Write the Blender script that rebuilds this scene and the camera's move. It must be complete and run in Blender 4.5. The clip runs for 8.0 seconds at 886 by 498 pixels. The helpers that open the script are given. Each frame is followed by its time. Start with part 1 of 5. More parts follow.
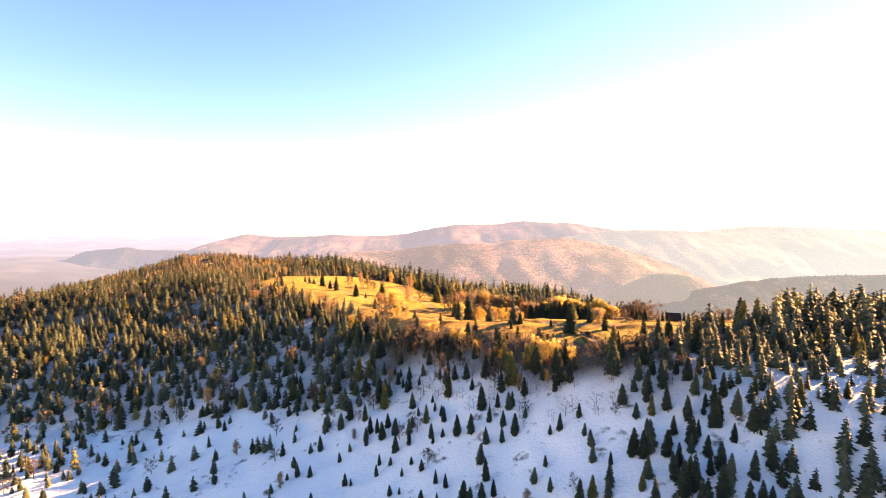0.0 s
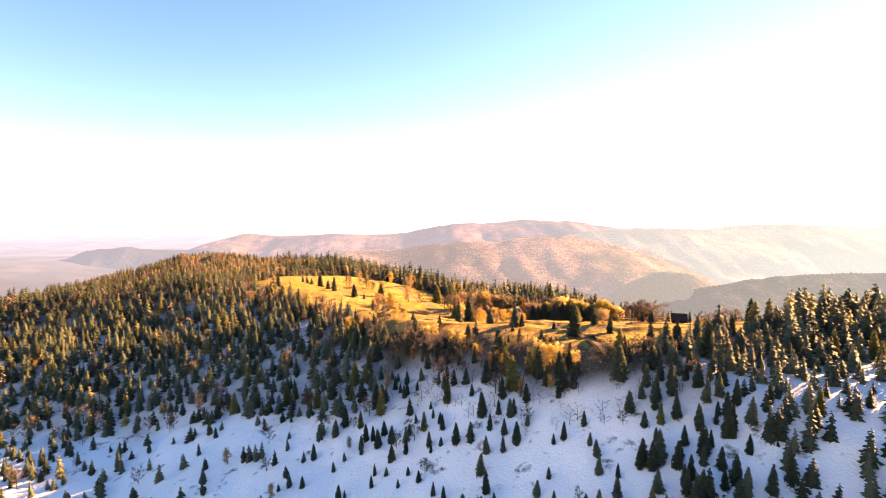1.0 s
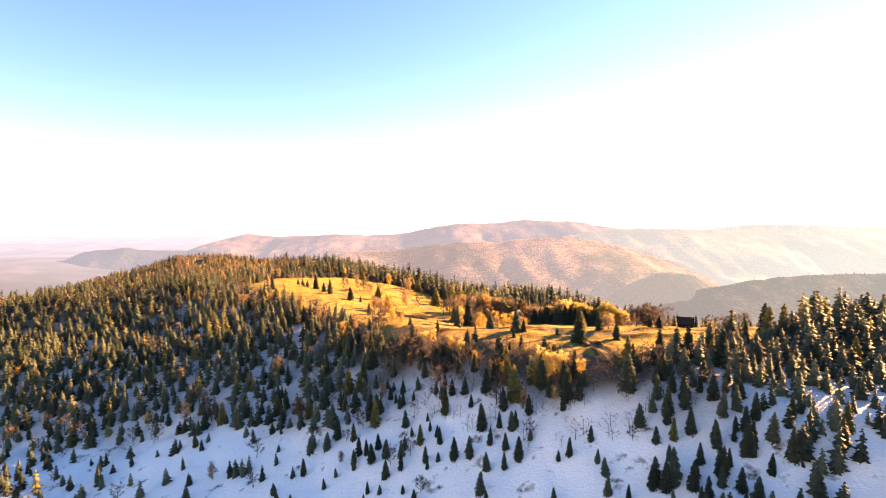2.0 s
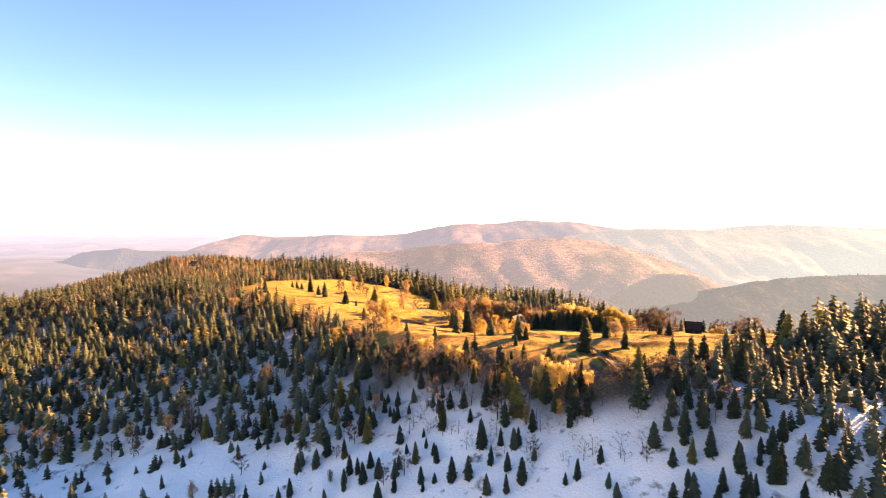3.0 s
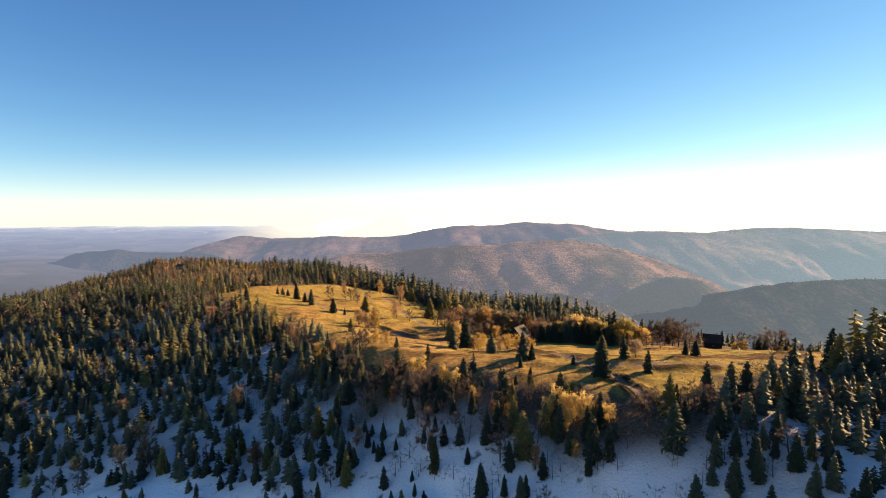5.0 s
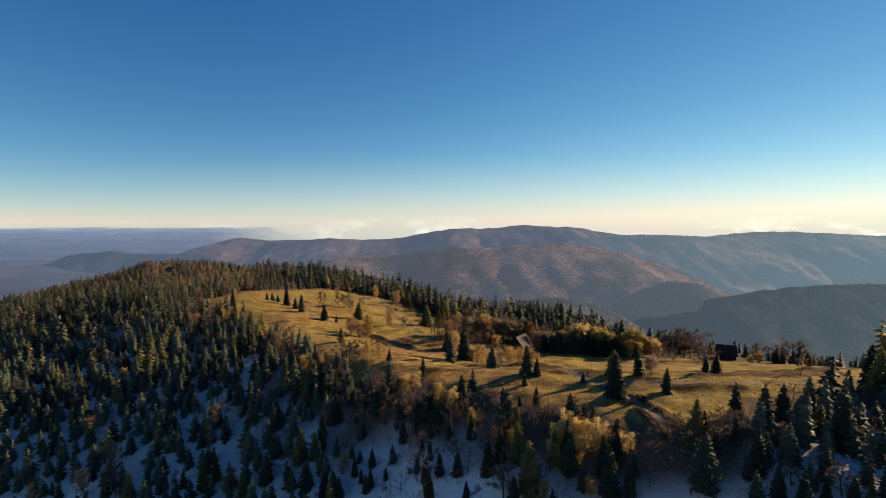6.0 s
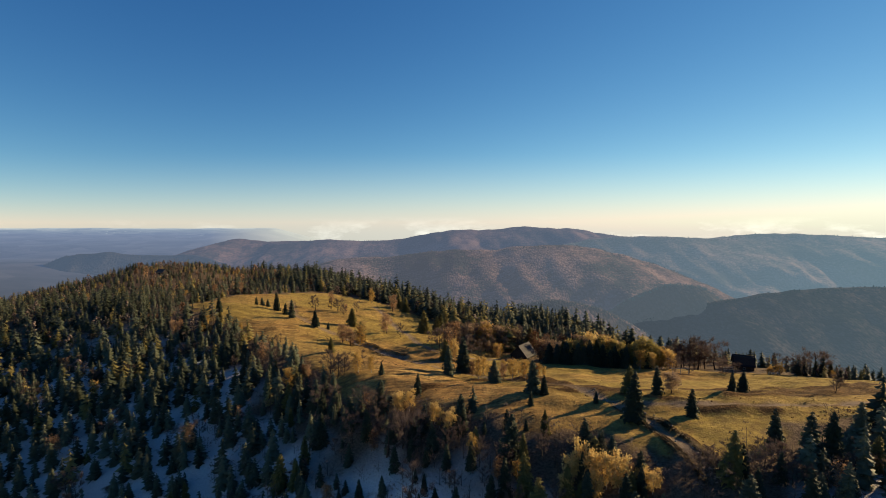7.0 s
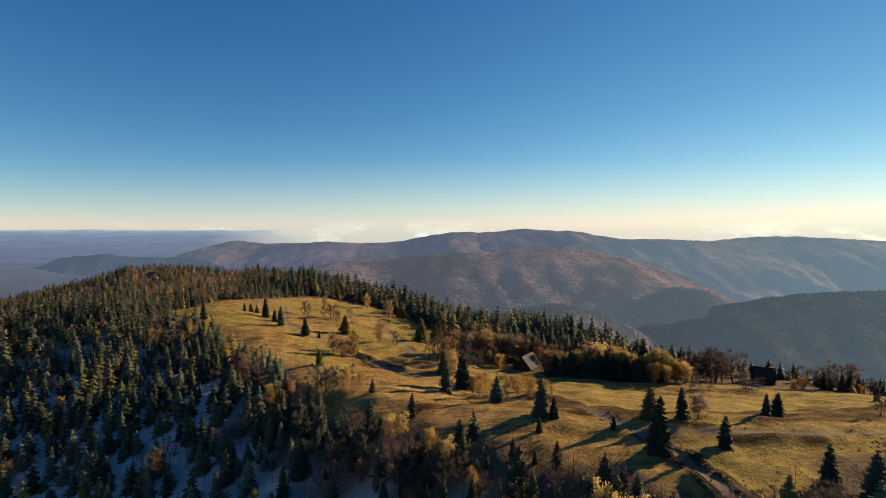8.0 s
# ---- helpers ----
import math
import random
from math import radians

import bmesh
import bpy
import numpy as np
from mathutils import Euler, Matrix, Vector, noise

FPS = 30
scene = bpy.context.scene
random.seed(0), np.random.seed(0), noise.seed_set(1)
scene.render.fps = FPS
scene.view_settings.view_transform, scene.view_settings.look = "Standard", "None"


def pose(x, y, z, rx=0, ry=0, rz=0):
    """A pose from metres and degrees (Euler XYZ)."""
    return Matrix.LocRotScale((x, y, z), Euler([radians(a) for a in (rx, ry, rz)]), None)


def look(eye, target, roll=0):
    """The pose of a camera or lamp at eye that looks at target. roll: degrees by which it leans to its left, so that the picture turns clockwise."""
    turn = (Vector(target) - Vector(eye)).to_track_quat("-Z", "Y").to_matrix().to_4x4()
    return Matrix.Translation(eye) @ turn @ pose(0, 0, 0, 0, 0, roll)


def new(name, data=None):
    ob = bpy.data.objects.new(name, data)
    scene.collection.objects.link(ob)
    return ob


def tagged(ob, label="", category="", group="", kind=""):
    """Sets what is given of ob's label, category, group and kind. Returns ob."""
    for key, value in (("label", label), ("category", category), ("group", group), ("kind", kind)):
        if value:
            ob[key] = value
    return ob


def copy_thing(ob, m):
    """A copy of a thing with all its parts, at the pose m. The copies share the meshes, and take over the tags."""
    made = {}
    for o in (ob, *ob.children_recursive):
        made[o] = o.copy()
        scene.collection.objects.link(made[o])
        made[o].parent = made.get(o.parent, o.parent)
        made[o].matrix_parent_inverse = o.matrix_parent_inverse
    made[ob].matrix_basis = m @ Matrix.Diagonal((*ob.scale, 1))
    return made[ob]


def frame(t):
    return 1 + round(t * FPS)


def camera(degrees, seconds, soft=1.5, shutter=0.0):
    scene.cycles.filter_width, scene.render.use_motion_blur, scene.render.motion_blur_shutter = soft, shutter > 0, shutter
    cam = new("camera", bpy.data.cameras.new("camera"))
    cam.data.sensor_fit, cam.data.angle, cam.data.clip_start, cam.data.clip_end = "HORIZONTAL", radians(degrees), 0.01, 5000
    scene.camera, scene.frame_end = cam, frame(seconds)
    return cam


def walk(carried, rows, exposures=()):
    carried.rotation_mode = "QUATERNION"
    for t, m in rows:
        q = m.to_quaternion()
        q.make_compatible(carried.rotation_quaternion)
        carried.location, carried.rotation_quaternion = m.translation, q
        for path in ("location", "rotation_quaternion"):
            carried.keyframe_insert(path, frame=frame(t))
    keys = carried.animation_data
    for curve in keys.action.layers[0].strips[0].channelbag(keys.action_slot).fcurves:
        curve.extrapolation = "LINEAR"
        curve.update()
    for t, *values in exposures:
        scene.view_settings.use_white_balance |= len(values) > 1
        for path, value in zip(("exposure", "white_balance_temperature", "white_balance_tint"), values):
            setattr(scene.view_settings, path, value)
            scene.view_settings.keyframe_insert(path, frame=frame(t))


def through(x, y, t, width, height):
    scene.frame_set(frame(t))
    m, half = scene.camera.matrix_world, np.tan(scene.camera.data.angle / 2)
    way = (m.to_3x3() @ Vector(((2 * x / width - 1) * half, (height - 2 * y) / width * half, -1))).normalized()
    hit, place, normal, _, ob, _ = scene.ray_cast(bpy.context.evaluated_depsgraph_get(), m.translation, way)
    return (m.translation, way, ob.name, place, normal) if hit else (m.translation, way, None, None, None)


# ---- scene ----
cam = camera(84.0, 8.0, soft=0.55)
PATH = [
    (0.0, (-0.522, -3.888, 46.589), (-0.521, -1.892, 46.463), -0.3),
    (0.5, (0.176, -0.174, 46.631), (0.173, 1.822, 46.501), -0.4),
    (1.0, (0.767, 3.951, 46.689), (0.761, 5.946, 46.557), -0.45),
    (1.5, (1.254, 8.653, 46.757), (1.247, 10.649, 46.626), -0.5),
    (3.0, (2.56, 25.733, 47.063), (2.554, 27.729, 46.934), -0.5),
    (3.5, (2.927, 31.998, 47.115), (2.923, 33.994, 46.989), -0.45),
    (4.0, (3.377, 38.294, 47.157), (3.374, 40.29, 47.032), -0.4),
    (4.5, (3.875, 44.526, 47.181), (3.871, 46.522, 47.056), -0.4),
    (6.0, (4.799, 67.328, 47.241), (4.803, 69.325, 47.129), -0.1),
    (6.5, (5.219, 75.397, 47.224), (5.223, 77.394, 47.115), -0.1),
    (7.0, (5.636, 83.471, 47.173), (5.641, 85.468, 47.066), 0.0),
    (7.5, (5.991, 91.579, 47.123), (5.997, 93.577, 47.021), 0.0),
    (8.0, (6.275, 99.652, 47.108), (6.282, 101.65, 47.01), 0.1),
]
# the camera's exposure starts very high and falls to a normal one
EXPOSURES = [(0.0, 2.25, 12800, 27), (2.8, 2.2, 12800, 27), (3.5, 1.95, 12000, 23), (4.5, 1.4, 10000, 15),
             (5.2, 0.6, 7400, 5), (5.8, 0.03, 6750, 0), (8.0, 0.03, 6750, 0)]
walk(cam, [(t, look(eye, target, roll)) for t, eye, target, roll in PATH], EXPOSURES)

# ---- light: low autumn sun from the right, clear sky ----
SUN_AZ, SUN_EL = radians(62), radians(18.5)     # azimuth clockwise from +y
world = bpy.data.worlds.new("sky")
scene.world = world
world.use_nodes = True
wn = world.node_tree
sky = wn.nodes.new("ShaderNodeTexSky")
sky.sky_type = "NISHITA"
sky.sun_disc = False
sky.sun_elevation, sky.sun_rotation = SUN_EL, SUN_AZ
sky.altitude, sky.air_density, sky.dust_density, sky.ozone_density = 3000, 1.0, 0.08, 4.2
wn.nodes["Background"].inputs["Strength"].default_value = 0.11
# a deep clean autumn blue overhead, cyan below and cream at the horizon: one exponent and gain for each colour
split = wn.nodes.new("ShaderNodeSeparateColor")
join = wn.nodes.new("ShaderNodeCombineColor")
wn.links.new(sky.outputs[0], split.inputs[0])
for i, (gain, power, most) in enumerate(((0.70, 1.5, 12.0), (0.93, 1.1, 11.0), (1.56, 0.75, 10.0))):
    chain = split.outputs[i]
    for op, value in (("POWER", power), ("MULTIPLY", gain), ("MINIMUM", most)):
        m = wn.nodes.new("ShaderNodeMath")
        m.operation = op
        m.inputs[1].default_value = value
        wn.links.new(chain, m.inputs[0])
        chain = m.outputs[0]
    wn.links.new(chain, join.inputs[i])
wn.links.new(join.outputs[0], wn.nodes["Background"].inputs["Color"])

sun = new("sun", bpy.data.lights.new("sun", "SUN"))
sun.data.energy, sun.data.angle, sun.data.color = 9.2, radians(0.6), (1.0, 0.72, 0.45)
to_sun = Vector((math.sin(SUN_AZ) * math.cos(SUN_EL), math.cos(SUN_AZ) * math.cos(SUN_EL), math.sin(SUN_EL)))
sun.matrix_world = look((300, 200, 300), Vector((300, 200, 300)) - to_sun)


# ---- materials ----
class Nodes:
    """A small helper round one node material."""

    def __init__(self, name, rough=0.8, metal=0.0):
        self.mat = bpy.data.materials.new(name)
        self.mat.use_nodes = True
        self.t = self.mat.node_tree
        self.p = self.t.nodes["Principled BSDF"]
        self.p.inputs["Roughness"].default_value = rough
        self.p.inputs["Metallic"].default_value = metal
        self.p.inputs["Specular IOR Level"].default_value = 0.25
        self.geo = self.t.nodes.new("ShaderNodeNewGeometry")

    def link(self, a, b):
        self.t.links.new(a, b)

    def noise(self, scale, detail=4.0, rough=0.55, vec=None, stretch=None):
        n = self.t.nodes.new("ShaderNodeTexNoise")
        n.inputs["Scale"].default_value, n.inputs["Detail"].default_value, n.inputs["Roughness"].default_value = scale, detail, rough
        vec = vec or self.geo.outputs["Position"]
        if stretch:
            m = self.t.nodes.new("ShaderNodeMapping")
            m.inputs["Scale"].default_value = stretch[:3]
            m.inputs["Rotation"].default_value = (0, 0, stretch[3] if len(stretch) > 3 else 0)
            self.link(vec, m.inputs["Vector"])
            vec = m.outputs[0]
        self.link(vec, n.inputs["Vector"])
        return n.outputs["Fac"]

    def ramp(self, fac, stops):
        r = self.t.nodes.new("ShaderNodeValToRGB")
        e = r.color_ramp.elements
        while len(e) < len(stops):
            e.new(0.5)
        for k, (at, c) in zip(e, stops):
            k.position = at
            k.color = (*c, 1) if len(c) == 3 else c
        self.link(fac, r.inputs["Fac"])
        return r.outputs["Color"]

    def step(self, fac, a, b):
        m = self.t.nodes.new("ShaderNodeMapRange")
        m.inputs["From Min"].default_value, m.inputs["From Max"].default_value = a, b
        self.link(fac, m.inputs["Value"])
        return m.outputs["Result"]

    def mix(self, fac, a, b, mode="MIX"):
        m = self.t.nodes.new("ShaderNodeMix")
        m.data_type, m.blend_type = "RGBA", mode
        for s, v in ((m.inputs[0], fac), (m.inputs[6], a), (m.inputs[7], b)):
            if isinstance(v, (int, float)):
                s.default_value = v
            elif isinstance(v, tuple):
                s.default_value = (*v, 1)
            else:
                self.link(v, s)
        return m.outputs[2]

    def math(self, op, a, b=0.0):
        m = self.t.nodes.new("ShaderNodeMath")
        m.operation = op
        for s, v in zip(m.inputs, (a, b)):
            if isinstance(v, (int, float)):
                s.default_value = v
            else:
                self.link(v, s)
        return m.outputs[0]

    def attr(self, name):
        a = self.t.nodes.new("ShaderNodeAttribute")
        a.attribute_name = name
        return a.outputs["Fac"]

    def random(self):
        return self.t.nodes.new("ShaderNodeObjectInfo").outputs["Random"]

    def bump(self, height, strength, distance):
        b = self.t.nodes.new("ShaderNodeBump")
        b.inputs["Strength"].default_value, b.inputs["Distance"].default_value = strength, distance
        self.link(height, b.inputs["Height"])
        self.link(b.outputs[0], self.p.inputs["Normal"])

    def color(self, c):
        if isinstance(c, tuple):
            self.p.inputs["Base Color"].default_value = (*c, 1)
        else:
            self.link(c, self.p.inputs["Base Color"])
        return self

    def glow(self, c, strength):
        self.p.inputs["Emission Color"].default_value = (*c, 1)
        self.p.inputs["Emission Strength"].default_value = strength
        return self


def foliage(name, dark, mid, light, through=0.25):
    """Leaves or needles: per-plant and per-clump tint, a little light passing through."""
    n = Nodes(name, 0.75)
    v = n.math("ADD", n.math("MULTIPLY", n.attr("tint"), 0.6), n.math("MULTIPLY", n.random(), 0.25))
    v = n.math("ADD", v, n.math("MULTIPLY", n.noise(0.9, 3), 0.5))
    col = n.ramp(n.step(v, 0.2, 1.1), [(0.0, dark), (0.5, mid), (1.0, light)])
    n.color(col)
    tr = n.t.nodes.new("ShaderNodeBsdfTranslucent")
    ms = n.t.nodes.new("ShaderNodeMixShader")
    ms.inputs[0].default_value = through
    n.link(col, tr.inputs["Color"])
    n.link(n.p.outputs[0], ms.inputs[1])
    n.link(tr.outputs[0], ms.inputs[2])
    n.link(ms.outputs[0], n.t.nodes["Material Output"].inputs["Surface"])
    return n.mat


NEEDLE = foliage("spruce_needles", (0.015, 0.015, 0.008), (0.052, 0.062, 0.036), (0.145, 0.155, 0.095), 0.30)
LARCH = foliage("green_gold_needles", (0.058, 0.056, 0.022), (0.185, 0.160, 0.054), (0.37, 0.30, 0.11), 0.5)
GOLD = foliage("golden_birch_leaves", (0.27, 0.165, 0.050), (0.48, 0.32, 0.10), (0.62, 0.46, 0.19), 0.55)
OLIVE = foliage("olive_autumn_leaves", (0.085, 0.080, 0.026), (0.22, 0.185, 0.060), (0.42, 0.32, 0.115), 0.55)
TAN = foliage("pale_tan_leaves", (0.19, 0.13, 0.085), (0.37, 0.265, 0.165), (0.54, 0.42, 0.27), 0.5)
RUST = foliage("rust_orange_leaves", (0.095, 0.048, 0.027), (0.25, 0.135, 0.068), (0.40, 0.26, 0.145), 0.45)
TWIG = foliage("bare_brown_twigs", (0.055, 0.040, 0.034), (0.135, 0.096, 0.080), (0.25, 0.19, 0.155), 0.3)


def bark_material(name, a, b):
    n = Nodes(name, 0.9)
    f = n.noise(3.0, 5, 0.6, stretch=(4, 4, 0.6))
    n.color(n.ramp(f, [(0.3, a), (0.7, b)]))
    n.bump(f, 0.6, 0.03)
    return n.mat


BARK = bark_material("spruce_bark", (0.030, 0.022, 0.017), (0.10, 0.075, 0.055))
BIRCH_BARK = bark_material("pale_birch_bark", (0.10, 0.09, 0.08), (0.45, 0.42, 0.38))


def ground_material():
    """Grass meadow, bare tracks and lying snow; the masks come with the mesh."""
    n = Nodes("hill_ground", 1.0)
    n.p.inputs["Specular IOR Level"].default_value = 0.04
    meadow, track, green = n.attr("meadow"), n.attr("track"), n.attr("green")
    big, mid_, fine = n.noise(0.018, 5), n.noise(0.16, 6, 0.62), n.noise(1.4, 5, 0.65)
    rows = n.noise(0.30, 4, 0.6, stretch=(0.25, 2.2, 1, radians(-14)))
    grass = n.ramp(n.math("ADD", n.math("MULTIPLY", big, 0.55), n.math("MULTIPLY", mid_, 0.45)),
                   [(0.30, (0.17, 0.098, 0.040)), (0.45, (0.38, 0.215, 0.072)), (0.56, (0.43, 0.28, 0.098)), (0.72, (0.50, 0.37, 0.16))])
    lush = n.ramp(mid_, [(0.3, (0.19, 0.140, 0.040)), (0.7, (0.38, 0.275, 0.070))])
    grass = n.mix(n.math("MULTIPLY", green, n.step(big, 0.28, 0.52)), grass, lush)
    grass = n.mix(n.math("MULTIPLY", n.step(rows, 0.50, 0.62), n.math("SUBTRACT", 1.0, n.math("MULTIPLY", green, 0.75))), grass, (0.12, 0.07, 0.032))
    weave = n.noise(0.75, 4, 0.6, stretch=(0.3, 1.8, 1, radians(-24)))
    grass = n.mix(n.math("MULTIPLY", n.step(weave, 0.50, 0.60), n.math("SUBTRACT", 0.55, n.math("MULTIPLY", green, 0.42))), grass, (0.16, 0.10, 0.045))
    grass = n.mix(n.math("MULTIPLY", n.step(fine, 0.52, 0.95), 0.7), grass, (0.52, 0.39, 0.155))
    clod = n.noise(0.5, 6, 0.72)
    grass = n.mix(n.math("MULTIPLY", n.step(clod, 0.55, 0.42), 0.55), grass, (0.13, 0.080, 0.034))
    bracken = n.ramp(n.math("ADD", n.math("MULTIPLY", fine, 0.6), n.math("MULTIPLY", mid_, 0.4)), [(0.38, (0.022, 0.013, 0.007)), (0.50, (0.066, 0.036, 0.016)), (0.62, (0.17, 0.098, 0.040))])
    grass = n.mix(n.math("MULTIPLY", n.step(n.attr("heath"), 0.2, 0.75), 0.95), grass, bracken)
    earth = n.ramp(fine, [(0.3, (0.12, 0.088, 0.060)), (0.7, (0.26, 0.20, 0.145))])
    grass = n.mix(track, grass, earth)
    litter = n.ramp(fine, [(0.3, (0.062, 0.045, 0.030)), (0.7, (0.17, 0.122, 0.080))])
    snow = n.mix(n.step(fine, 0.35, 0.75), (0.84, 0.82, 0.78), (0.90, 0.88, 0.84))
    cover = n.step(n.math("ADD", n.math("MULTIPLY", mid_, 0.7), n.math("MULTIPLY", n.noise(0.05, 3), 0.3)), 0.34, 0.42)
    floor_ = n.mix(n.math("MULTIPLY", cover, n.attr("snow")), litter, snow)
    n.color(n.mix(meadow, floor_, grass))
    n.bump(n.math("ADD", fine, n.math("MULTIPLY", mid_, 2.0)), 0.9, 0.4)
    return n.mat


def painted_haze(n, haze, glow):
    """Paints blue haze into the emission of distant slopes, brighter towards the sun."""
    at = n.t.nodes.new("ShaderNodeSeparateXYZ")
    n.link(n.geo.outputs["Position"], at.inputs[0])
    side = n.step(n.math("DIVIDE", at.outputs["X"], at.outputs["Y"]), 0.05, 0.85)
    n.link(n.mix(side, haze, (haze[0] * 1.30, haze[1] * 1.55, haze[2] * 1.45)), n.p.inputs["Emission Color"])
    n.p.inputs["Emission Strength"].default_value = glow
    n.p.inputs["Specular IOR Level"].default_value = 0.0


def hillside_material(name, dark, mid, pale, haze, glow):
    """Wooded slopes far off: single crowns of conifers and bare beeches in mixed stands, with blue haze painted as
    emission.
    """
    n = Nodes(name, 0.95)
    big, mid_ = n.noise(0.0035, 4, 0.55), n.noise(0.016, 5, 0.6)
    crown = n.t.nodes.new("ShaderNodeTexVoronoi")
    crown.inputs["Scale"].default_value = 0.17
    warp = n.t.nodes.new("ShaderNodeMapping")
    warp.inputs["Scale"].default_value = (1.0, 0.7, 0.7)
    n.link(n.geo.outputs["Position"], warp.inputs["Vector"])
    n.link(warp.outputs[0], crown.inputs["Vector"])
    tone = n.t.nodes.new("ShaderNodeSeparateColor")
    n.link(crown.outputs["Color"], tone.inputs[0])
    v = n.math("ADD", n.math("MULTIPLY", big, 0.6), n.math("MULTIPLY", mid_, 0.4))
    v = n.math("ADD", v, n.math("MULTIPLY", n.math("SUBTRACT", tone.outputs[0], 0.5), 0.15))
    base = n.ramp(v, [(0.41, dark), (0.50, mid), (0.61, pale)])
    # shade in the gaps between crowns, painted as darker base colour
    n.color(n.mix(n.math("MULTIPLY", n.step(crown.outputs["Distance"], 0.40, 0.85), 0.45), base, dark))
    n.bump(n.math("SUBTRACT", n.math("MULTIPLY", mid_, 5.0), n.math("MULTIPLY", crown.outputs["Distance"], 0.8)), 0.8, 2.2)
    painted_haze(n, haze, glow)
    return n.mat


# ---- terrain ----
MEADOW = np.array([(57, 186), (85, 196), (130, 215), (185, 250), (200, 290), (160, 306), (104, 308), (53, 321), (40, 340), (20, 390),
                   (-11, 450), (-60, 530), (-105, 530), (-145, 440), (-150, 380), (-100, 335), (-60, 292), (-20, 238), (18, 218)], float)


def soft(v, r):
    """Zero below, the value itself above, with a smooth bend of radius r."""
    return r * np.logaddexp(0, np.asarray(v, float) / r)


def wave(x, y, size, seed):
    """Smooth rolling noise from a few crossed sines, about -1 to 1."""
    rng = np.random.default_rng(seed)
    out = 0.0
    for k in range(7):
        a, f, p = rng.uniform(0, 6.283), rng.uniform(0.6, 1.7) * 6.283 / size, rng.uniform(0, 6.283)
        out = out + np.sin((x * math.cos(a) + y * math.sin(a)) * f + p)
    return out / 3.5


def inside(x, y):
    """Signed distance to the meadow's edge, positive inside."""
    x, y = np.asarray(x, float), np.asarray(y, float)
    best, odd = np.full(x.shape, 1e9), np.zeros(x.shape, bool)
    for (ax, ay), (bx, by) in zip(MEADOW, np.roll(MEADOW, -1, 0)):
        ex, ey = bx - ax, by - ay
        k = np.clip(((x - ax) * ex + (y - ay) * ey) / (ex * ex + ey * ey), 0, 1)
        best = np.minimum(best, np.hypot(x - ax - k * ex, y - ay - k * ey))
        cross = (ay > y) != (by > y)
        odd ^= cross & (x < ex * (y - ay) / (ey if ey else 1e-9) + ax)
    return np.where(odd, best, -best)


def near_line(x, y, pts):
    """Distance to a polyline."""
    best = np.full(np.asarray(x, float).shape, 1e9)
    for (ax, ay), (bx, by) in zip(pts, pts[1:]):
        ex, ey = bx - ax, by - ay
        k = np.clip(((x - ax) * ex + (y - ay) * ey) / (ex * ex + ey * ey), 0, 1)
        best = np.minimum(best, np.hypot(x - ax - k * ex, y - ay - k * ey))
    return best


LANE = [(61, 178), (60.3, 188), (59.6, 197), (58.9, 206), (55, 216), (49, 230), (43, 244), (22, 266), (4, 283), (-5, 298), (-17, 313.5), (-30, 324), (-44, 337), (-66, 356), (-82, 376), (-105, 440)]
HOLLOW = [(-13, 311), (-19, 315), (-30, 324), (-41, 334.5)]      # where the lane is sunken and stony
PATHS = [LANE, [(54, 216), (70, 215), (82, 213), (112, 214), (150, 224), (190, 250)], [(-5, 298), (12, 312), (42, 332)], [(-48, 470), (-24, 390), (-8, 345), (12, 312)]]


def height(x, y):
    """The hill: a grassy shoulder that falls steeply in front and to the valley behind."""
    x, y = np.asarray(x, float), np.asarray(y, float)
    z = -2 - 0.22 * (soft(y - 225, 8) - soft(y - 312, 8)) - 0.03 * soft(x - 90, 10) * np.clip((y - 210) / 60, 0, 1)
    z = z + 0.14 * (soft(20 - x, 12) - soft(-130 - x, 12)) * np.clip((y - 215) / 60, 0, 1)
    z = z - 0.06 * soft(y - 360, 20) - 0.085 * soft(-150 - x, 20)
    front = soft((235 - y + 130 - soft(x + 130, 25)) / 1.414, 7)
    z = z - 70 * (1 - np.exp(-0.7 * front / 70))
    z = z + 31 * np.exp(-(((x + 350) / 115) ** 2 + ((y - 700) / 150) ** 2)) - 5 * np.exp(-(((x + 120) / 130) ** 2 + ((y - 620) / 120) ** 2))
    back = soft(0.832 * (x - 100) + 0.555 * (y - 330) - 32 - 0.5 * soft(x - 110, 10), 14)
    z = z - 240 * (1 - np.exp(-0.5 * back / 240))
    z = z - 150 * (1 - np.exp(-0.25 * soft(y - 850, 60) / 150)) - 130 * (1 - np.exp(-0.3 * soft(-430 - x, 40) / 130))
    z = z + 1.0 * wave(x, y, 60, 3) + 0.35 * wave(x, y, 17, 4)
    # the plain and valley floor beyond
    far = np.clip((np.hypot(x, y) - 900) / 900, 0, 1)
    plain = -260 + 250 * np.clip((y - 1200) / 3600, 0, 1) ** 0.8 * np.clip((-700 - x) / 900, 0, 1) + 170 * np.clip(-x / 1500, 0, 1) * np.clip((2600 - y) / 1500, 0, 1)
    return z * (1 - far) + plain * far


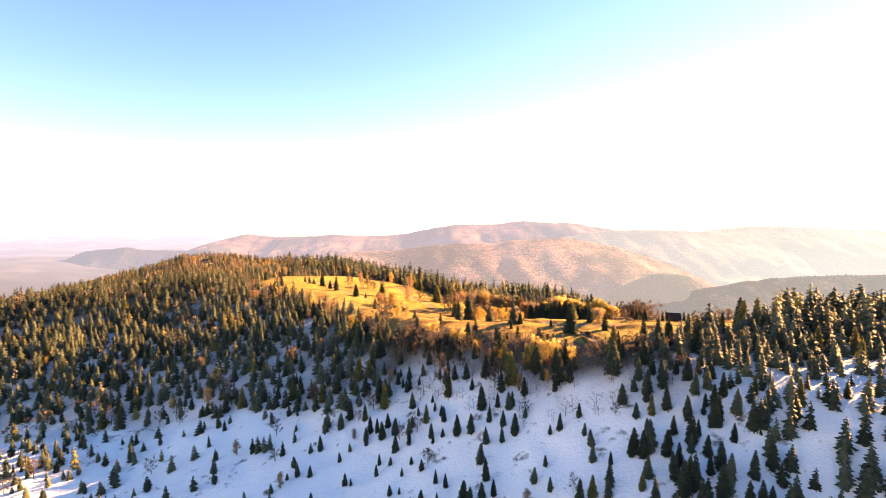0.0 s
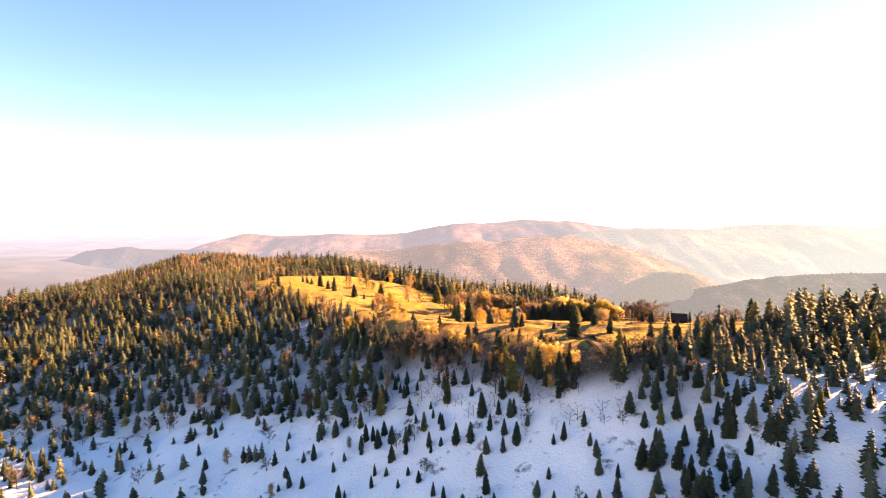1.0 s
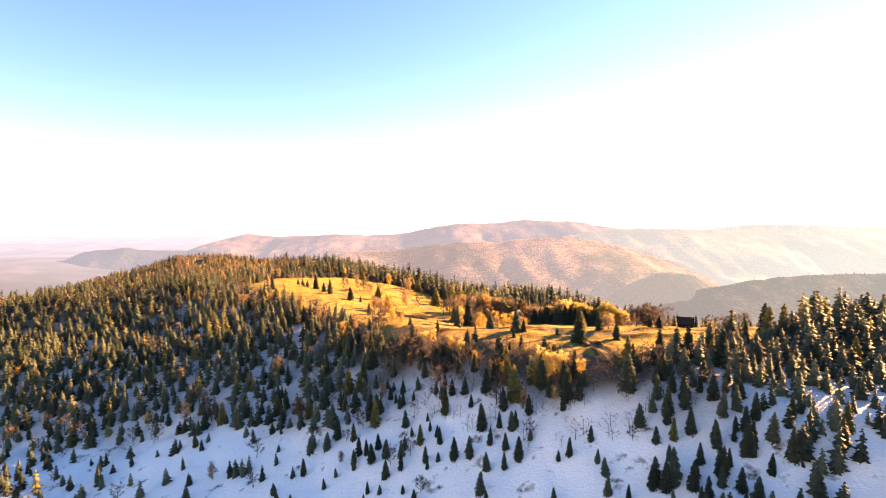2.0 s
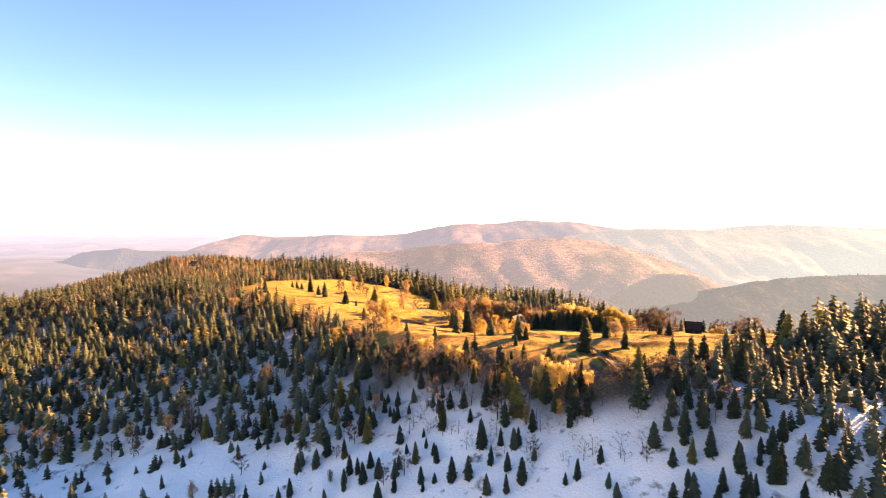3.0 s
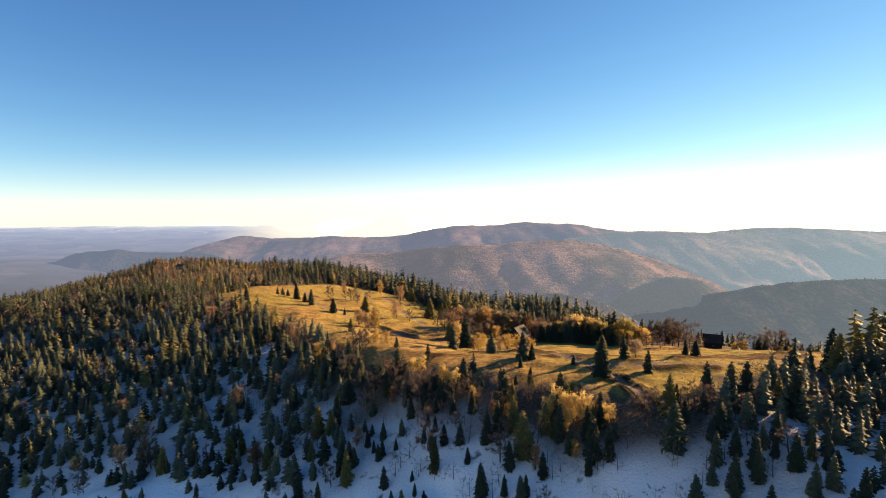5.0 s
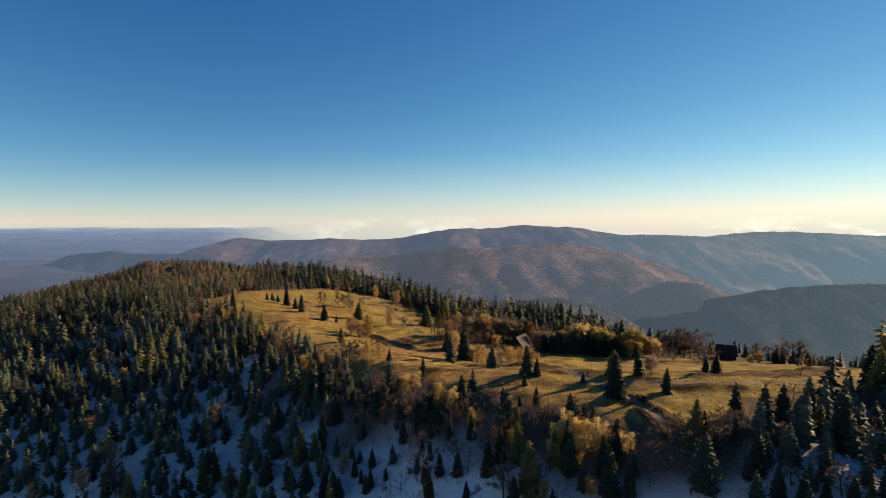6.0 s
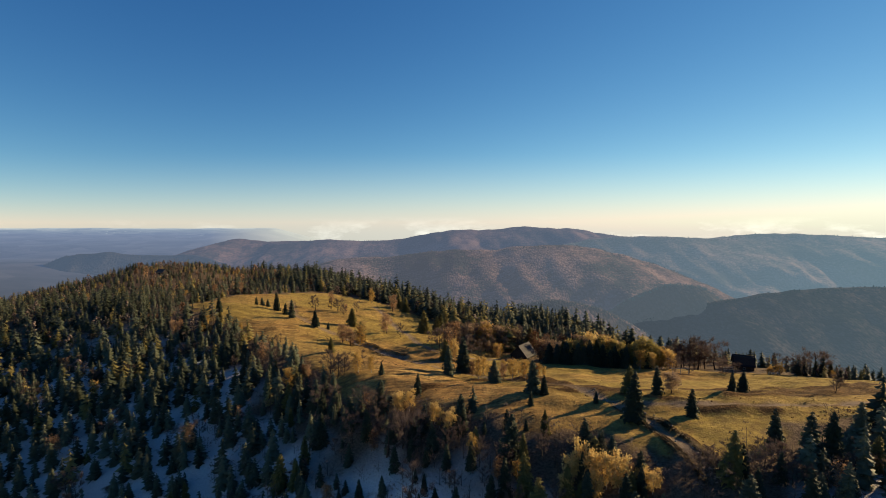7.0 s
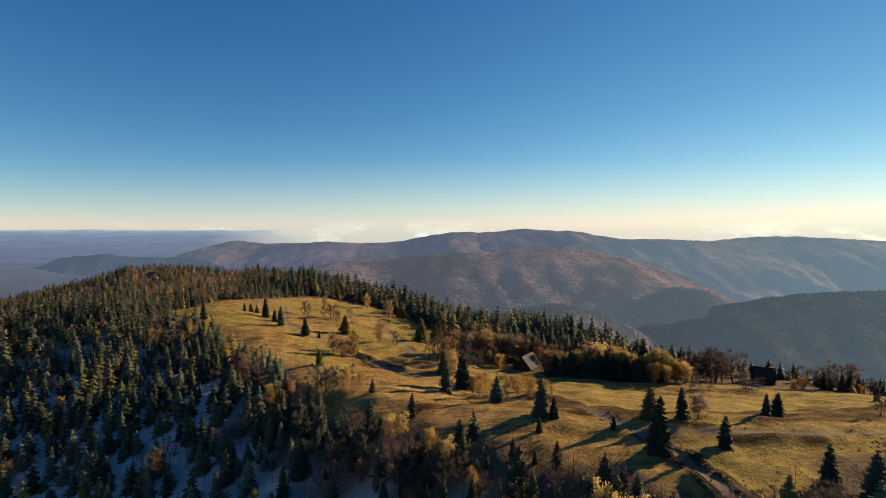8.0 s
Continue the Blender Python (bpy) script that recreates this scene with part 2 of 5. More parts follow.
# low brown mounds of bracken and heath in the grass: from, to, half width, height
HEATHS = [((37, 262), (44, 244), 5.0, 0.35), ((42, 240), (58, 227), 4.6, 0.4), ((52, 238), (62, 229), 3.0, 0.4), ((104, 225), (140, 233), 3.2, 0.35), ((60, 229), (84, 228), 1.8, 0.4), ((86, 219.5), (102, 223.5), 2.0, 0.5), ((84, 226), (108, 231), 2.6, 0.35), ((108, 237.5), (133, 239.5), 1.1, 0.7), ((133, 239.5), (165, 256), 1.2, 0.7), ((104, 230), (150, 244), 3.6, 0.3),
          ((108, 226), (160, 246), 2.2, 0.5), ((75, 211), (92.5, 209), 2.5, 0.7), ((105, 212), (112, 213), 1.3, 0.6), ((64.5, 220.3), (72.5, 217), 1.7, 0.6), ((61.2, 206.5), (62.6, 197), 0.75, 0.6), ((62.6, 197), (64.6, 184), 0.75, 0.6), ((56.6, 205), (56.6, 197), 0.8, 0.5), ((56.6, 197), (57.2, 184), 0.8, 0.5), ((16, 258), (36, 258), 2.0, 0.5),
          ((-14, 232), (6, 243), 2.2, 0.3), ((99, 280), (106, 280), 2.2, 0.7), ((119, 281), (126, 280.5), 1.8, 0.6), ((-24, 290), (-2, 300), 1.6, 0.3), ((20, 246), (46, 229), 1.4, 0.35)]


def heath(x, y):
    """How much a place is grown over with brown bracken, 0 to 1, and the height of its mound."""
    x, y = np.asarray(x, float), np.asarray(y, float)
    most, rise = np.zeros(x.shape), np.zeros(x.shape)
    uneven = np.clip(1.05 + 0.45 * wave(x, y, 11, 33), 0.3, 1.2)
    for a, b, w, h in HEATHS:
        k = np.exp(-(near_line(x, y, [a, b]) / (w * (1 + 0.25 * wave(x, y, 9, 35)))) ** 4) * uneven
        most, rise = np.maximum(most, k), np.maximum(rise, k * h)
    return np.clip(most, 0, 1), rise


def ground_z(x, y):
    """Height with the meadow's small terraces, banks and ruts."""
    z = height(x, y)
    for line, cut in ((PATHS[0], 0.28), (PATHS[1], 0.35), (PATHS[2], 0.3), (PATHS[3], 0.3)):
        d = near_line(x, y, line)
        z = z - cut * np.exp(-(d / 1.7) ** 4) + 0.45 * cut * np.exp(-((d - 3.4) / 1.2) ** 2)
    d = near_line(x, y, HOLLOW)
    z = z - 0.9 * np.exp(-(d / 2.6) ** 4) + 0.5 * np.exp(-((d - 4.6) / 1.3) ** 2)
    mid_ = np.clip(inside(x, y) / 10, 0, 1)
    s = y + 0.25 * x + 3 * wave(x, y, 45, 9)
    z = z + heath(x, y)[1]
    return z + mid_ * 0.22 * np.sin(s * 0.55) + mid_ * 0.32 * np.tanh(4 * np.sin(s * 0.16 + 1.0))


def snow_line(x):
    """How far up the open front slope the snow still lies."""
    x = np.asarray(x, float)
    return 204 - 46 * np.clip((x - 10) / 60, 0, 1) + 24 * np.clip((-30 - x) / 60, 0, 1)


def snow_depth(x, y):
    """Full snow low on the slope, thin and patchy snow among the trees above, none on the hilltop."""
    up = y - snow_line(x) + 7 * wave(x, y, 40, 64)
    return np.clip(1 - (up + 25) / 60, 0.5, 1) * np.clip((125 - up) / 50, 0, 1)


def mesh_of(name, verts, faces, mats, index=None, attrs=(), smooth=False):
    """A mesh from numpy arrays; faces all of one size."""
    me = bpy.data.meshes.new(name)
    verts, faces = np.asarray(verts, np.float32), np.asarray(faces, np.int32)
    k = faces.shape[1]
    me.vertices.add(len(verts))
    me.vertices.foreach_set("co", verts.ravel())
    me.loops.add(faces.size)
    me.loops.foreach_set("vertex_index", faces.ravel())
    me.polygons.add(len(faces))
    me.polygons.foreach_set("loop_start", np.arange(0, faces.size, k, dtype=np.int32))
    me.polygons.foreach_set("loop_total", np.full(len(faces), k, np.int32))
    for m in mats if isinstance(mats, (list, tuple)) else [mats]:
        me.materials.append(m)
    if index is not None:
        me.polygons.foreach_set("material_index", np.asarray(index, np.int32))
    if smooth:
        me.polygons.foreach_set("use_smooth", np.ones(len(faces), bool))
    for key, values in attrs:
        me.attributes.new(key, "FLOAT", "POINT").data.foreach_set("value", np.asarray(values, np.float32))
    me.update(calc_edges=True)
    me.validate()
    return me


def graded(stops):
    """Grid lines: from stop to stop, with the given spacing in each stretch."""
    out = [stops[0][0]]
    for (a, step), (b, _) in zip(stops, stops[1:]):
        out += list(np.linspace(a, b, max(1, round((b - a) / step)) + 1)[1:])
    return np.array(out)


gx = graded([(-4800, 120), (-900, 25), (-420, 6), (-160, 2.4), (-50, 1.3), (110, 2.4), (210, 6), (420, 25), (1000, 120), (4800, 0)])
gy = graded([(-700, 40), (60, 5), (165, 1.4), (320, 2.4), (400, 4), (560, 8), (1000, 40), (2200, 130), (4850, 0)])
X, Y = np.meshgrid(gx, gy)
Z = ground_z(X, Y) - 25 * np.clip((np.hypot(X, Y) - 1200) / 150, 0, 1)
nx, ny = len(gx), len(gy)
ids = np.arange(nx * ny).reshape(ny, nx)
quads = np.stack([ids[:-1, :-1], ids[:-1, 1:], ids[1:, 1:], ids[1:, :-1]], -1).reshape(-1, 4)
edge = inside(X, Y) + 5 * wave(X, Y, 26, 12) + 2 * wave(X, Y, 8, 13)
ruts = np.zeros(X.shape)
for line in PATHS:
    d = near_line(X, Y, line) + 0.6 * wave(X, Y, 12, 5)
    ruts = np.maximum(ruts, np.clip(1.7 - d / 1.3, 0, 1))
ruts = np.maximum(ruts, np.clip(1.6 - near_line(X, Y, HOLLOW) / 2.6, 0, 1))
ruts = ruts * (1 - 0.75 * np.clip(1.6 - np.abs(Y - 247) / 11, 0, 1) * (X > 15) * (X < 55))
lying = np.clip((-inside(X, Y) - 14 + 6 * wave(X, Y, 25, 63)) / 12, 0, 1) * snow_depth(X, Y)
green = np.clip(0.5 + 0.7 * wave(X, Y, 90, 21) + np.clip((X + Y - 262) / 30, 0, 0.8), 0, 1)
ground = new("ground", mesh_of("ground", np.stack([X, Y, Z], -1).reshape(-1, 3), quads, ground_material(), smooth=True,
                               attrs=[("meadow", np.clip(edge / 4 + 0.6, 0, 1).ravel()), ("track", ruts.ravel()), ("heath", heath(X, Y)[0].ravel()), ("green", green.ravel()), ("snow", lying.ravel())]))
tagged(ground, "snowy forest floor round a tan grass meadow with worn tracks", "ground", kind="structure")


# ---- distant ridges ----
def ridge(name, y0, depth, knots, foot, material, label, rough=1.0, x_step=14):
    """A long mountain: its crest line through knots (x, z), falling to its foot on both sides, with gullies and spurs."""
    kx, kz = np.array(knots, float).T
    xs = np.arange(kx[0], kx[-1] + 1, x_step)
    crest = np.interp(xs, kx, kz)
    crest = np.convolve(np.pad(crest, 2, mode="edge"), np.ones(5) / 5, "valid")
    crest = crest + 1.6 * wave(xs, xs * 0, 70, 3)
    v = np.linspace(-1, 0.6, 60)
    U, V = np.meshgrid(xs, v)
    yy = y0 + V * depth + 0.10 * depth * wave(U, V * 0, 900, len(name)) + 0.12 * depth * wave(U, V * depth, 420, 7) * (V < 0) * np.abs(V)
    fall = np.abs(V) ** 1.15 * np.where(V < 0, 1, 1.4)
    z = crest[None, :] + (foot - crest[None, :]) * np.clip(fall, 0, 1)
    rough = rough * np.clip((crest - foot)[None, :] / 130, 0, 1)
    spur = wave(U + 0.35 * V * depth, 0.30 * V * depth, 330, 31 + len(name)) + 0.5 * wave(U - 0.4 * V * depth, 0.4 * V * depth, 140, 5)
    z = z + rough * (34 * spur - 16 * np.abs(wave(U + 0.2 * V * depth, 0.12 * V * depth, 210, 44))) * np.clip(np.abs(V) * 2.2, 0, 1) * np.clip(1.15 - np.abs(V), 0, 1)
    z = z + rough * 2.2 * wave(U, yy, 34, 17) * np.clip(np.abs(V) * 9 + 0.25, 0, 1)
    n_u, n_v = len(xs), len(v)
    q = np.arange(n_u * n_v).reshape(n_v, n_u)
    faces = np.stack([q[:-1, :-1], q[:-1, 1:], q[1:, 1:], q[1:, :-1]], -1).reshape(-1, 4)
    ob = new(name, mesh_of(name, np.stack([U, yy, z], -1).reshape(-1, 3), faces, material, smooth=True))
    tagged(ob, label, "mountain", kind="structure")
    return (U, yy, z)


# haze painted as emission: the last two arguments are its colour and strength
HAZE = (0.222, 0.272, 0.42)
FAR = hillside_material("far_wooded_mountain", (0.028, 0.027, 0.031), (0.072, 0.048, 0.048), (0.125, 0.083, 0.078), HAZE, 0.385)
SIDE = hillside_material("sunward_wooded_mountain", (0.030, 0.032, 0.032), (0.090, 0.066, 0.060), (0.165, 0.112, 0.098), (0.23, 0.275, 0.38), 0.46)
DISTANT = hillside_material("haze_blue_wooded_hill", (0.015, 0.017, 0.018), (0.030, 0.027, 0.026), (0.045, 0.038, 0.034), (0.175, 0.235, 0.375), 0.45)
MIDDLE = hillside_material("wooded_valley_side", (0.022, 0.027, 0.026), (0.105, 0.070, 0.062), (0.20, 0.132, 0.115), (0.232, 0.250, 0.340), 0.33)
# this hill's shade is painted in: base colours close to black
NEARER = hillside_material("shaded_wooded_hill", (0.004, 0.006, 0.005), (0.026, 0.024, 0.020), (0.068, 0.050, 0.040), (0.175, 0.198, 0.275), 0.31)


def from_view(d, rows):
    """Crest knots for a ridge d metres off, from bearings and elevations in thousandths, seen from the end of the flight."""
    return [(6 + d * a / 1000, 47 + d * e / 1000) for a, e in rows]


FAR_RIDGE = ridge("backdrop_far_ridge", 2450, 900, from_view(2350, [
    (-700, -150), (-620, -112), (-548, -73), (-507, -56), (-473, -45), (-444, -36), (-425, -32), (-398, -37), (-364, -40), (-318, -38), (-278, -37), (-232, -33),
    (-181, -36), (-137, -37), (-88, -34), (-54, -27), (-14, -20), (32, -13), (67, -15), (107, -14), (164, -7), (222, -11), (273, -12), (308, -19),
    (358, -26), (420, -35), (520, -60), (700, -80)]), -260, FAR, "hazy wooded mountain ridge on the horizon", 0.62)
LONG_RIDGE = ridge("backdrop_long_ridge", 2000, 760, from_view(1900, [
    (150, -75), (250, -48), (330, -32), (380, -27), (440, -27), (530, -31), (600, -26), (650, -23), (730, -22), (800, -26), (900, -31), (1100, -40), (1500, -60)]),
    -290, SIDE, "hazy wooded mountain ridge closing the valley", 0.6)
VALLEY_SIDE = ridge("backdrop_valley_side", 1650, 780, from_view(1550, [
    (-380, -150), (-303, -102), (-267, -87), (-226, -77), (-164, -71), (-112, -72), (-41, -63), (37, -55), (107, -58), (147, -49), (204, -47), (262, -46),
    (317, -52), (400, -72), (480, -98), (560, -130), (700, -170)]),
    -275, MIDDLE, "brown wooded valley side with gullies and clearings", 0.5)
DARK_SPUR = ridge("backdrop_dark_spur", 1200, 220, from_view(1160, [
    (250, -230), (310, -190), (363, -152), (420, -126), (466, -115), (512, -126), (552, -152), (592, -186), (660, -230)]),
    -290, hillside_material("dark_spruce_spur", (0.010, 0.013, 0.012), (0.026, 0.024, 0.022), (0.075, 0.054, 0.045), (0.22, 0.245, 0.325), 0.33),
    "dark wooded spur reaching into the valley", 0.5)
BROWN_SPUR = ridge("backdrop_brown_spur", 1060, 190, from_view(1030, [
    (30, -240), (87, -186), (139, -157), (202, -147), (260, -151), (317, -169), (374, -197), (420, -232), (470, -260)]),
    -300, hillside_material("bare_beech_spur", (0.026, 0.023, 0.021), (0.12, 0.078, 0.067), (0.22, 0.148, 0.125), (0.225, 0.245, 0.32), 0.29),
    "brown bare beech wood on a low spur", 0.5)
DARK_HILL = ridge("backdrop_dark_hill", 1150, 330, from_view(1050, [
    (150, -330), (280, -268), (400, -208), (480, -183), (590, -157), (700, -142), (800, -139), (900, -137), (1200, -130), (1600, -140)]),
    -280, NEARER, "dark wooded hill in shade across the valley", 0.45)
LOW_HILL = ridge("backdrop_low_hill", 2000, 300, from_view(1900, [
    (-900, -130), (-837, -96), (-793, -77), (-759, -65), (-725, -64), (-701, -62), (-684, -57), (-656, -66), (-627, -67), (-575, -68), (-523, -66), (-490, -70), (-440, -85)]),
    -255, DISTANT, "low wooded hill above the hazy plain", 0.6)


# the wide plain at the foot of the mountains
n = Nodes("hazy_plain_fields", 0.95)
fields = n.t.nodes.new("ShaderNodeTexVoronoi")
fields.inputs["Scale"].default_value = 0.007
n.link(n.geo.outputs["Position"], fields.inputs["Vector"])
sep = n.t.nodes.new("ShaderNodeSeparateColor")
n.link(fields.outputs["Color"], sep.inputs[0])
patch = n.math("ADD", n.math("MULTIPLY", sep.outputs[0], 0.35), n.math("MULTIPLY", n.noise(0.009, 7, 0.72), 0.75))
town = n.math("MULTIPLY", n.step(n.noise(0.045, 3, 0.6, stretch=(1, 0.5, 1)), 0.62, 0.70), n.step(n.noise(0.0022, 3), 0.48, 0.62))
n.color(n.ramp(patch, [(0.3, (0.014, 0.016, 0.017)), (0.6, (0.028, 0.027, 0.025)), (0.95, (0.055, 0.048, 0.042))]))
away = n.t.nodes.new("ShaderNodeSeparateXYZ")      # haze painted as emission, paler the farther off
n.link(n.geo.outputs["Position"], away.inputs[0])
haze_ramp = n.ramp(n.math("ADD", n.step(away.outputs["Y"], 1200.0, 4850.0), n.math("ADD", n.math("MULTIPLY", n.math("SUBTRACT", patch, 0.55), 0.16), n.math("MULTIPLY", town, 0.22))),
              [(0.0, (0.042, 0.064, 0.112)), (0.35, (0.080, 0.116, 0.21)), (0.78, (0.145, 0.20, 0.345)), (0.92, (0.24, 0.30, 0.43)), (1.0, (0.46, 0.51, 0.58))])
# on the sun side the emission turns cream, to melt into the horizon sky
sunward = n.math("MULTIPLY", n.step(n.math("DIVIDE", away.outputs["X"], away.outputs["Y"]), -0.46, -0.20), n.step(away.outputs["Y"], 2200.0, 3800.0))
n.link(n.mix(sunward, haze_ramp, (0.66, 0.63, 0.57)), n.p.inputs["Emission Color"])
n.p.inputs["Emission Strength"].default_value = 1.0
px_, py_ = np.meshgrid(graded([(-4850, 60), (350, 120), (4850, 0)]), graded([(1250, 45), (4850, 0)]))
pz_ = np.maximum(height(px_, py_), -262 + 252 * np.clip((py_ - 3300) / 1500, 0, 1) ** 0.8 * np.clip((-700 - px_) / 900, 0, 1)) + 5 + 4 * wave(px_, py_, 500, 40)
q = np.arange(px_.size).reshape(px_.shape)
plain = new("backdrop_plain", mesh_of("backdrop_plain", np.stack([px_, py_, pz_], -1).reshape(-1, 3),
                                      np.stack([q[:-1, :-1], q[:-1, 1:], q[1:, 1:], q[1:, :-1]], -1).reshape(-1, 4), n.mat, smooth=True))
tagged(plain, "flat hazy plain of fields and towns far below", "plain", kind="structure")


# ---- trees ----
def tube(rng, pts, radii, sides=5):
    """A tapered, slightly crooked stem through the points; triangles."""
    pts = np.asarray(pts, float)
    verts, faces = [], []
    for i, (p, r) in enumerate(zip(pts, radii)):
        d = pts[min(i + 1, len(pts) - 1)] - pts[max(i - 1, 0)]
        d = d / (np.linalg.norm(d) + 1e-9)
        a = np.cross(d, (0.31, 0.95, 0.05))
        a = a / (np.linalg.norm(a) + 1e-9)
        b = np.cross(d, a)
        for k in range(sides):
            t = 6.2832 * k / sides
            verts.append(p + r * (math.cos(t) * a + math.sin(t) * b))
    for i in range(len(pts) - 1):
        for k in range(sides):
            a, b = i * sides + k, i * sides + (k + 1) % sides
            faces += [(a, b, b + sides), (a, b + sides, a + sides)]
    return np.array(verts), np.array(faces)


def merged(pieces):
    """Joins (verts, faces) pairs."""
    vs, fs, at = [], [], 0
    for v, f in pieces:
        if len(v):
            vs.append(v)
            fs.append(np.asarray(f) + at)
            at += len(v)
    return np.concatenate(vs), np.concatenate(fs)


def spruce_shape(seed, whorls=22, per=8, fine=2, spread=0.17, gap=0.06, sides=6):
    """A spruce one metre tall: stem, and a crown of drooping boughs with hanging twigs in ragged whorls."""
    rng = np.random.default_rng(seed)
    lean = rng.normal(0, 0.008, 2)
    hs = np.linspace(0, 1, 6 if fine else 2)
    stem = tube(rng, np.stack([lean[0] * hs ** 2, lean[1] * hs ** 2, hs * 0.98], 1), 0.014 * (1.02 - hs) + 0.0012, sides)
    vs, fs = [], []
    at = 0
    lop = rng.uniform(0, 6.28)
    for i in range(whorls):
        k = i / (whorls - 1)
        zc = gap + (0.965 - gap) * k ** 0.93 + rng.normal(0, 0.010)
        r0 = spread * (1 - zc) ** (0.68 if fine else 0.66) * (0.80 + 0.2 * min(1, k * 7)) + 0.010
        count = max(4, round(per * (1 - 0.45 * k)))
        turn = rng.uniform(0, 6.28)
        for j in range(count):
            az = turn + 6.2832 * j / count + rng.normal(0, 0.20)
            r = r0 * rng.uniform(0.52, 1.32) * (1 + 0.12 * math.cos(az - lop))
            if rng.random() < 0.13:
                continue
            c, s = math.cos(az), math.sin(az)
            droop = ((0.42 - 0.55 * k) if fine else (0.75 - 0.45 * k)) * r
            wid = r * rng.uniform(0.20, 0.34) * (0.72 if fine else 1.25) + 0.006
            z0 = min(0.97, zc + rng.normal(0, 0.022 if fine else 0.5 / whorls))

            def at_(u, w, dz):
                return (c * r * u - s * w + lean[0] * zc, s * r * u + c * w + lean[1] * zc, z0 + dz)

            sag = 0.16 * r + 0.008
            mid_u = rng.uniform(0.42, 0.62)
            ring = [at_(0, 0, 0.02), at_(mid_u, wid, -droop * 0.5 - sag), at_(1, 0, -droop * 0.75), at_(mid_u, -wid, -droop * 0.5 - sag)]
            tri = [(0, 1, 2), (0, 2, 3)]
            for _ in range(fine):
                u, side = rng.uniform(0.3, 0.95), rng.choice((-1, 1))
                w = wid * side * rng.uniform(0.7, 1.5) * (1.15 - u * 0.6)
                b = len(ring)
                ring += [at_(u - 0.13, 0, -droop * u), at_(u + 0.10, 0, -droop * u), at_(u + 0.10, w, -droop * u - sag * rng.uniform(1.0, 2.2))]
                tri.append((b, b + 1, b + 2))
            vs += ring
            fs += [(a + at, b + at, d + at) for a, b, d in tri]
            at += len(ring)
    tip = len(vs)
    vs += [(0.006 + lean[0], 0, 0.95), (-0.004 + lean[0], 0.005, 0.95), (-0.004 + lean[0], -0.005, 0.95), (lean[0], lean[1], 1.0)]
    fs += [(tip, tip + 1, tip + 3), (tip + 1, tip + 2, tip + 3), (tip + 2, tip, tip + 3)]
    return stem, (np.array(vs), np.array(fs))


def broadleaf_shape(seed, leaves=700, leaf=0.030, slim=0.30, twigs=0, low=0.24, light=False):
    """A broadleaf tree one metre tall: forked stem and limbs; a crown of loose leaf clumps, or of bare twigs."""
    rng = np.random.default_rng(seed)
    pieces, ends = [], []
    hs = np.linspace(0, 1, 6)
    bend = rng.normal(0, 0.03, 2)
    trunk = np.stack([bend[0] * np.sin(hs * 3), bend[1] * np.sin(hs * 2.4), hs * 0.90], 1)
    pieces.append(tube(rng, trunk[::5] if light else trunk, (0.017 * (1.05 - hs) + 0.002)[::5] if light else 0.017 * (1.05 - hs) + 0.002, 3 if light else 6))
    n_limb = 6 if light else int(rng.integers(9, 13))
    for i in range(n_limb):
        h = low + (0.85 - low) * (i + rng.uniform(0, 0.8)) / n_limb
        root = np.array([np.interp(h, trunk[:, 2], trunk[:, 0]), np.interp(h, trunk[:, 2], trunk[:, 1]), h])
        az = i * 2.4 + rng.normal(0, 0.4)
        reach = slim * (1.0 - 0.75 * abs(h - 0.42)) * rng.uniform(0.6, 1.1)
        up = rng.uniform(0.35, 0.95) * reach + 0.05
        tip = root + np.array([math.cos(az) * reach, math.sin(az) * reach, up])
        mid = (root + tip) / 2 + np.array([0, 0, -0.12 * reach])
        pieces.append(tube(rng, [root, mid, tip], [0.0075 * (1.1 - h), 0.005 * (1.1 - h), 0.0012], 3 if light else 4))
        ends += [(tip, 0.55), (mid, 0.8)]
        for _ in range(3):
            a2 = az + rng.normal(0, 0.9)
            b0 = mid + (tip - mid) * rng.uniform(0, 0.8)
            t2 = b0 + np.array([math.cos(a2), math.sin(a2), rng.uniform(0.3, 1.2)]) * reach * rng.uniform(0.25, 0.5)
            if not light:
                pieces.append(tube(rng, [b0, t2], [0.0028, 0.0008], 3))
            ends.append((t2, 0.5))
    ends += [(trunk[-1], 0.5), (trunk[-2], 0.7)]
    cv, cf = [], []
    spots = np.array([e[0] for e in ends])
    for i in range(leaves):
        p = spots[rng.integers(len(spots))] + rng.normal(0, 0.062, 3) * (1, 1, 0.85)
        a = rng.normal(0, 1, 3)
        a = a / np.linalg.norm(a) * leaf * rng.uniform(0.6, 1.3)
        b = np.cross(a, rng.normal(0, 1, 3))
        b = b / (np.linalg.norm(b) + 1e-9) * leaf * rng.uniform(0.5, 0.9)
        k = len(cv)
        cv += [p - a, p + b * 0.8, p + a, p - b]
        cf += [(k, k + 1, k + 2), (k, k + 2, k + 3)]
    for i in range(twigs):
        p = spots[rng.integers(len(spots))] + rng.normal(0, 0.02, 3)
        d = p - np.array([0, 0, 0.35])
        d = d / np.linalg.norm(d) + rng.normal(0, 0.45, 3)
        d = d * rng.uniform(0.05, 0.12)
        w = np.cross(d, rng.normal(0, 1, 3))
        w = w / (np.linalg.norm(w) + 1e-9) * (0.009 if light else 0.0042)
        k = len(cv)
        cv += [p - w, p + w, p + d]
        cf += [(k, k + 1, k + 2)]
    return merged(pieces), (np.array(cv), np.array(cf))


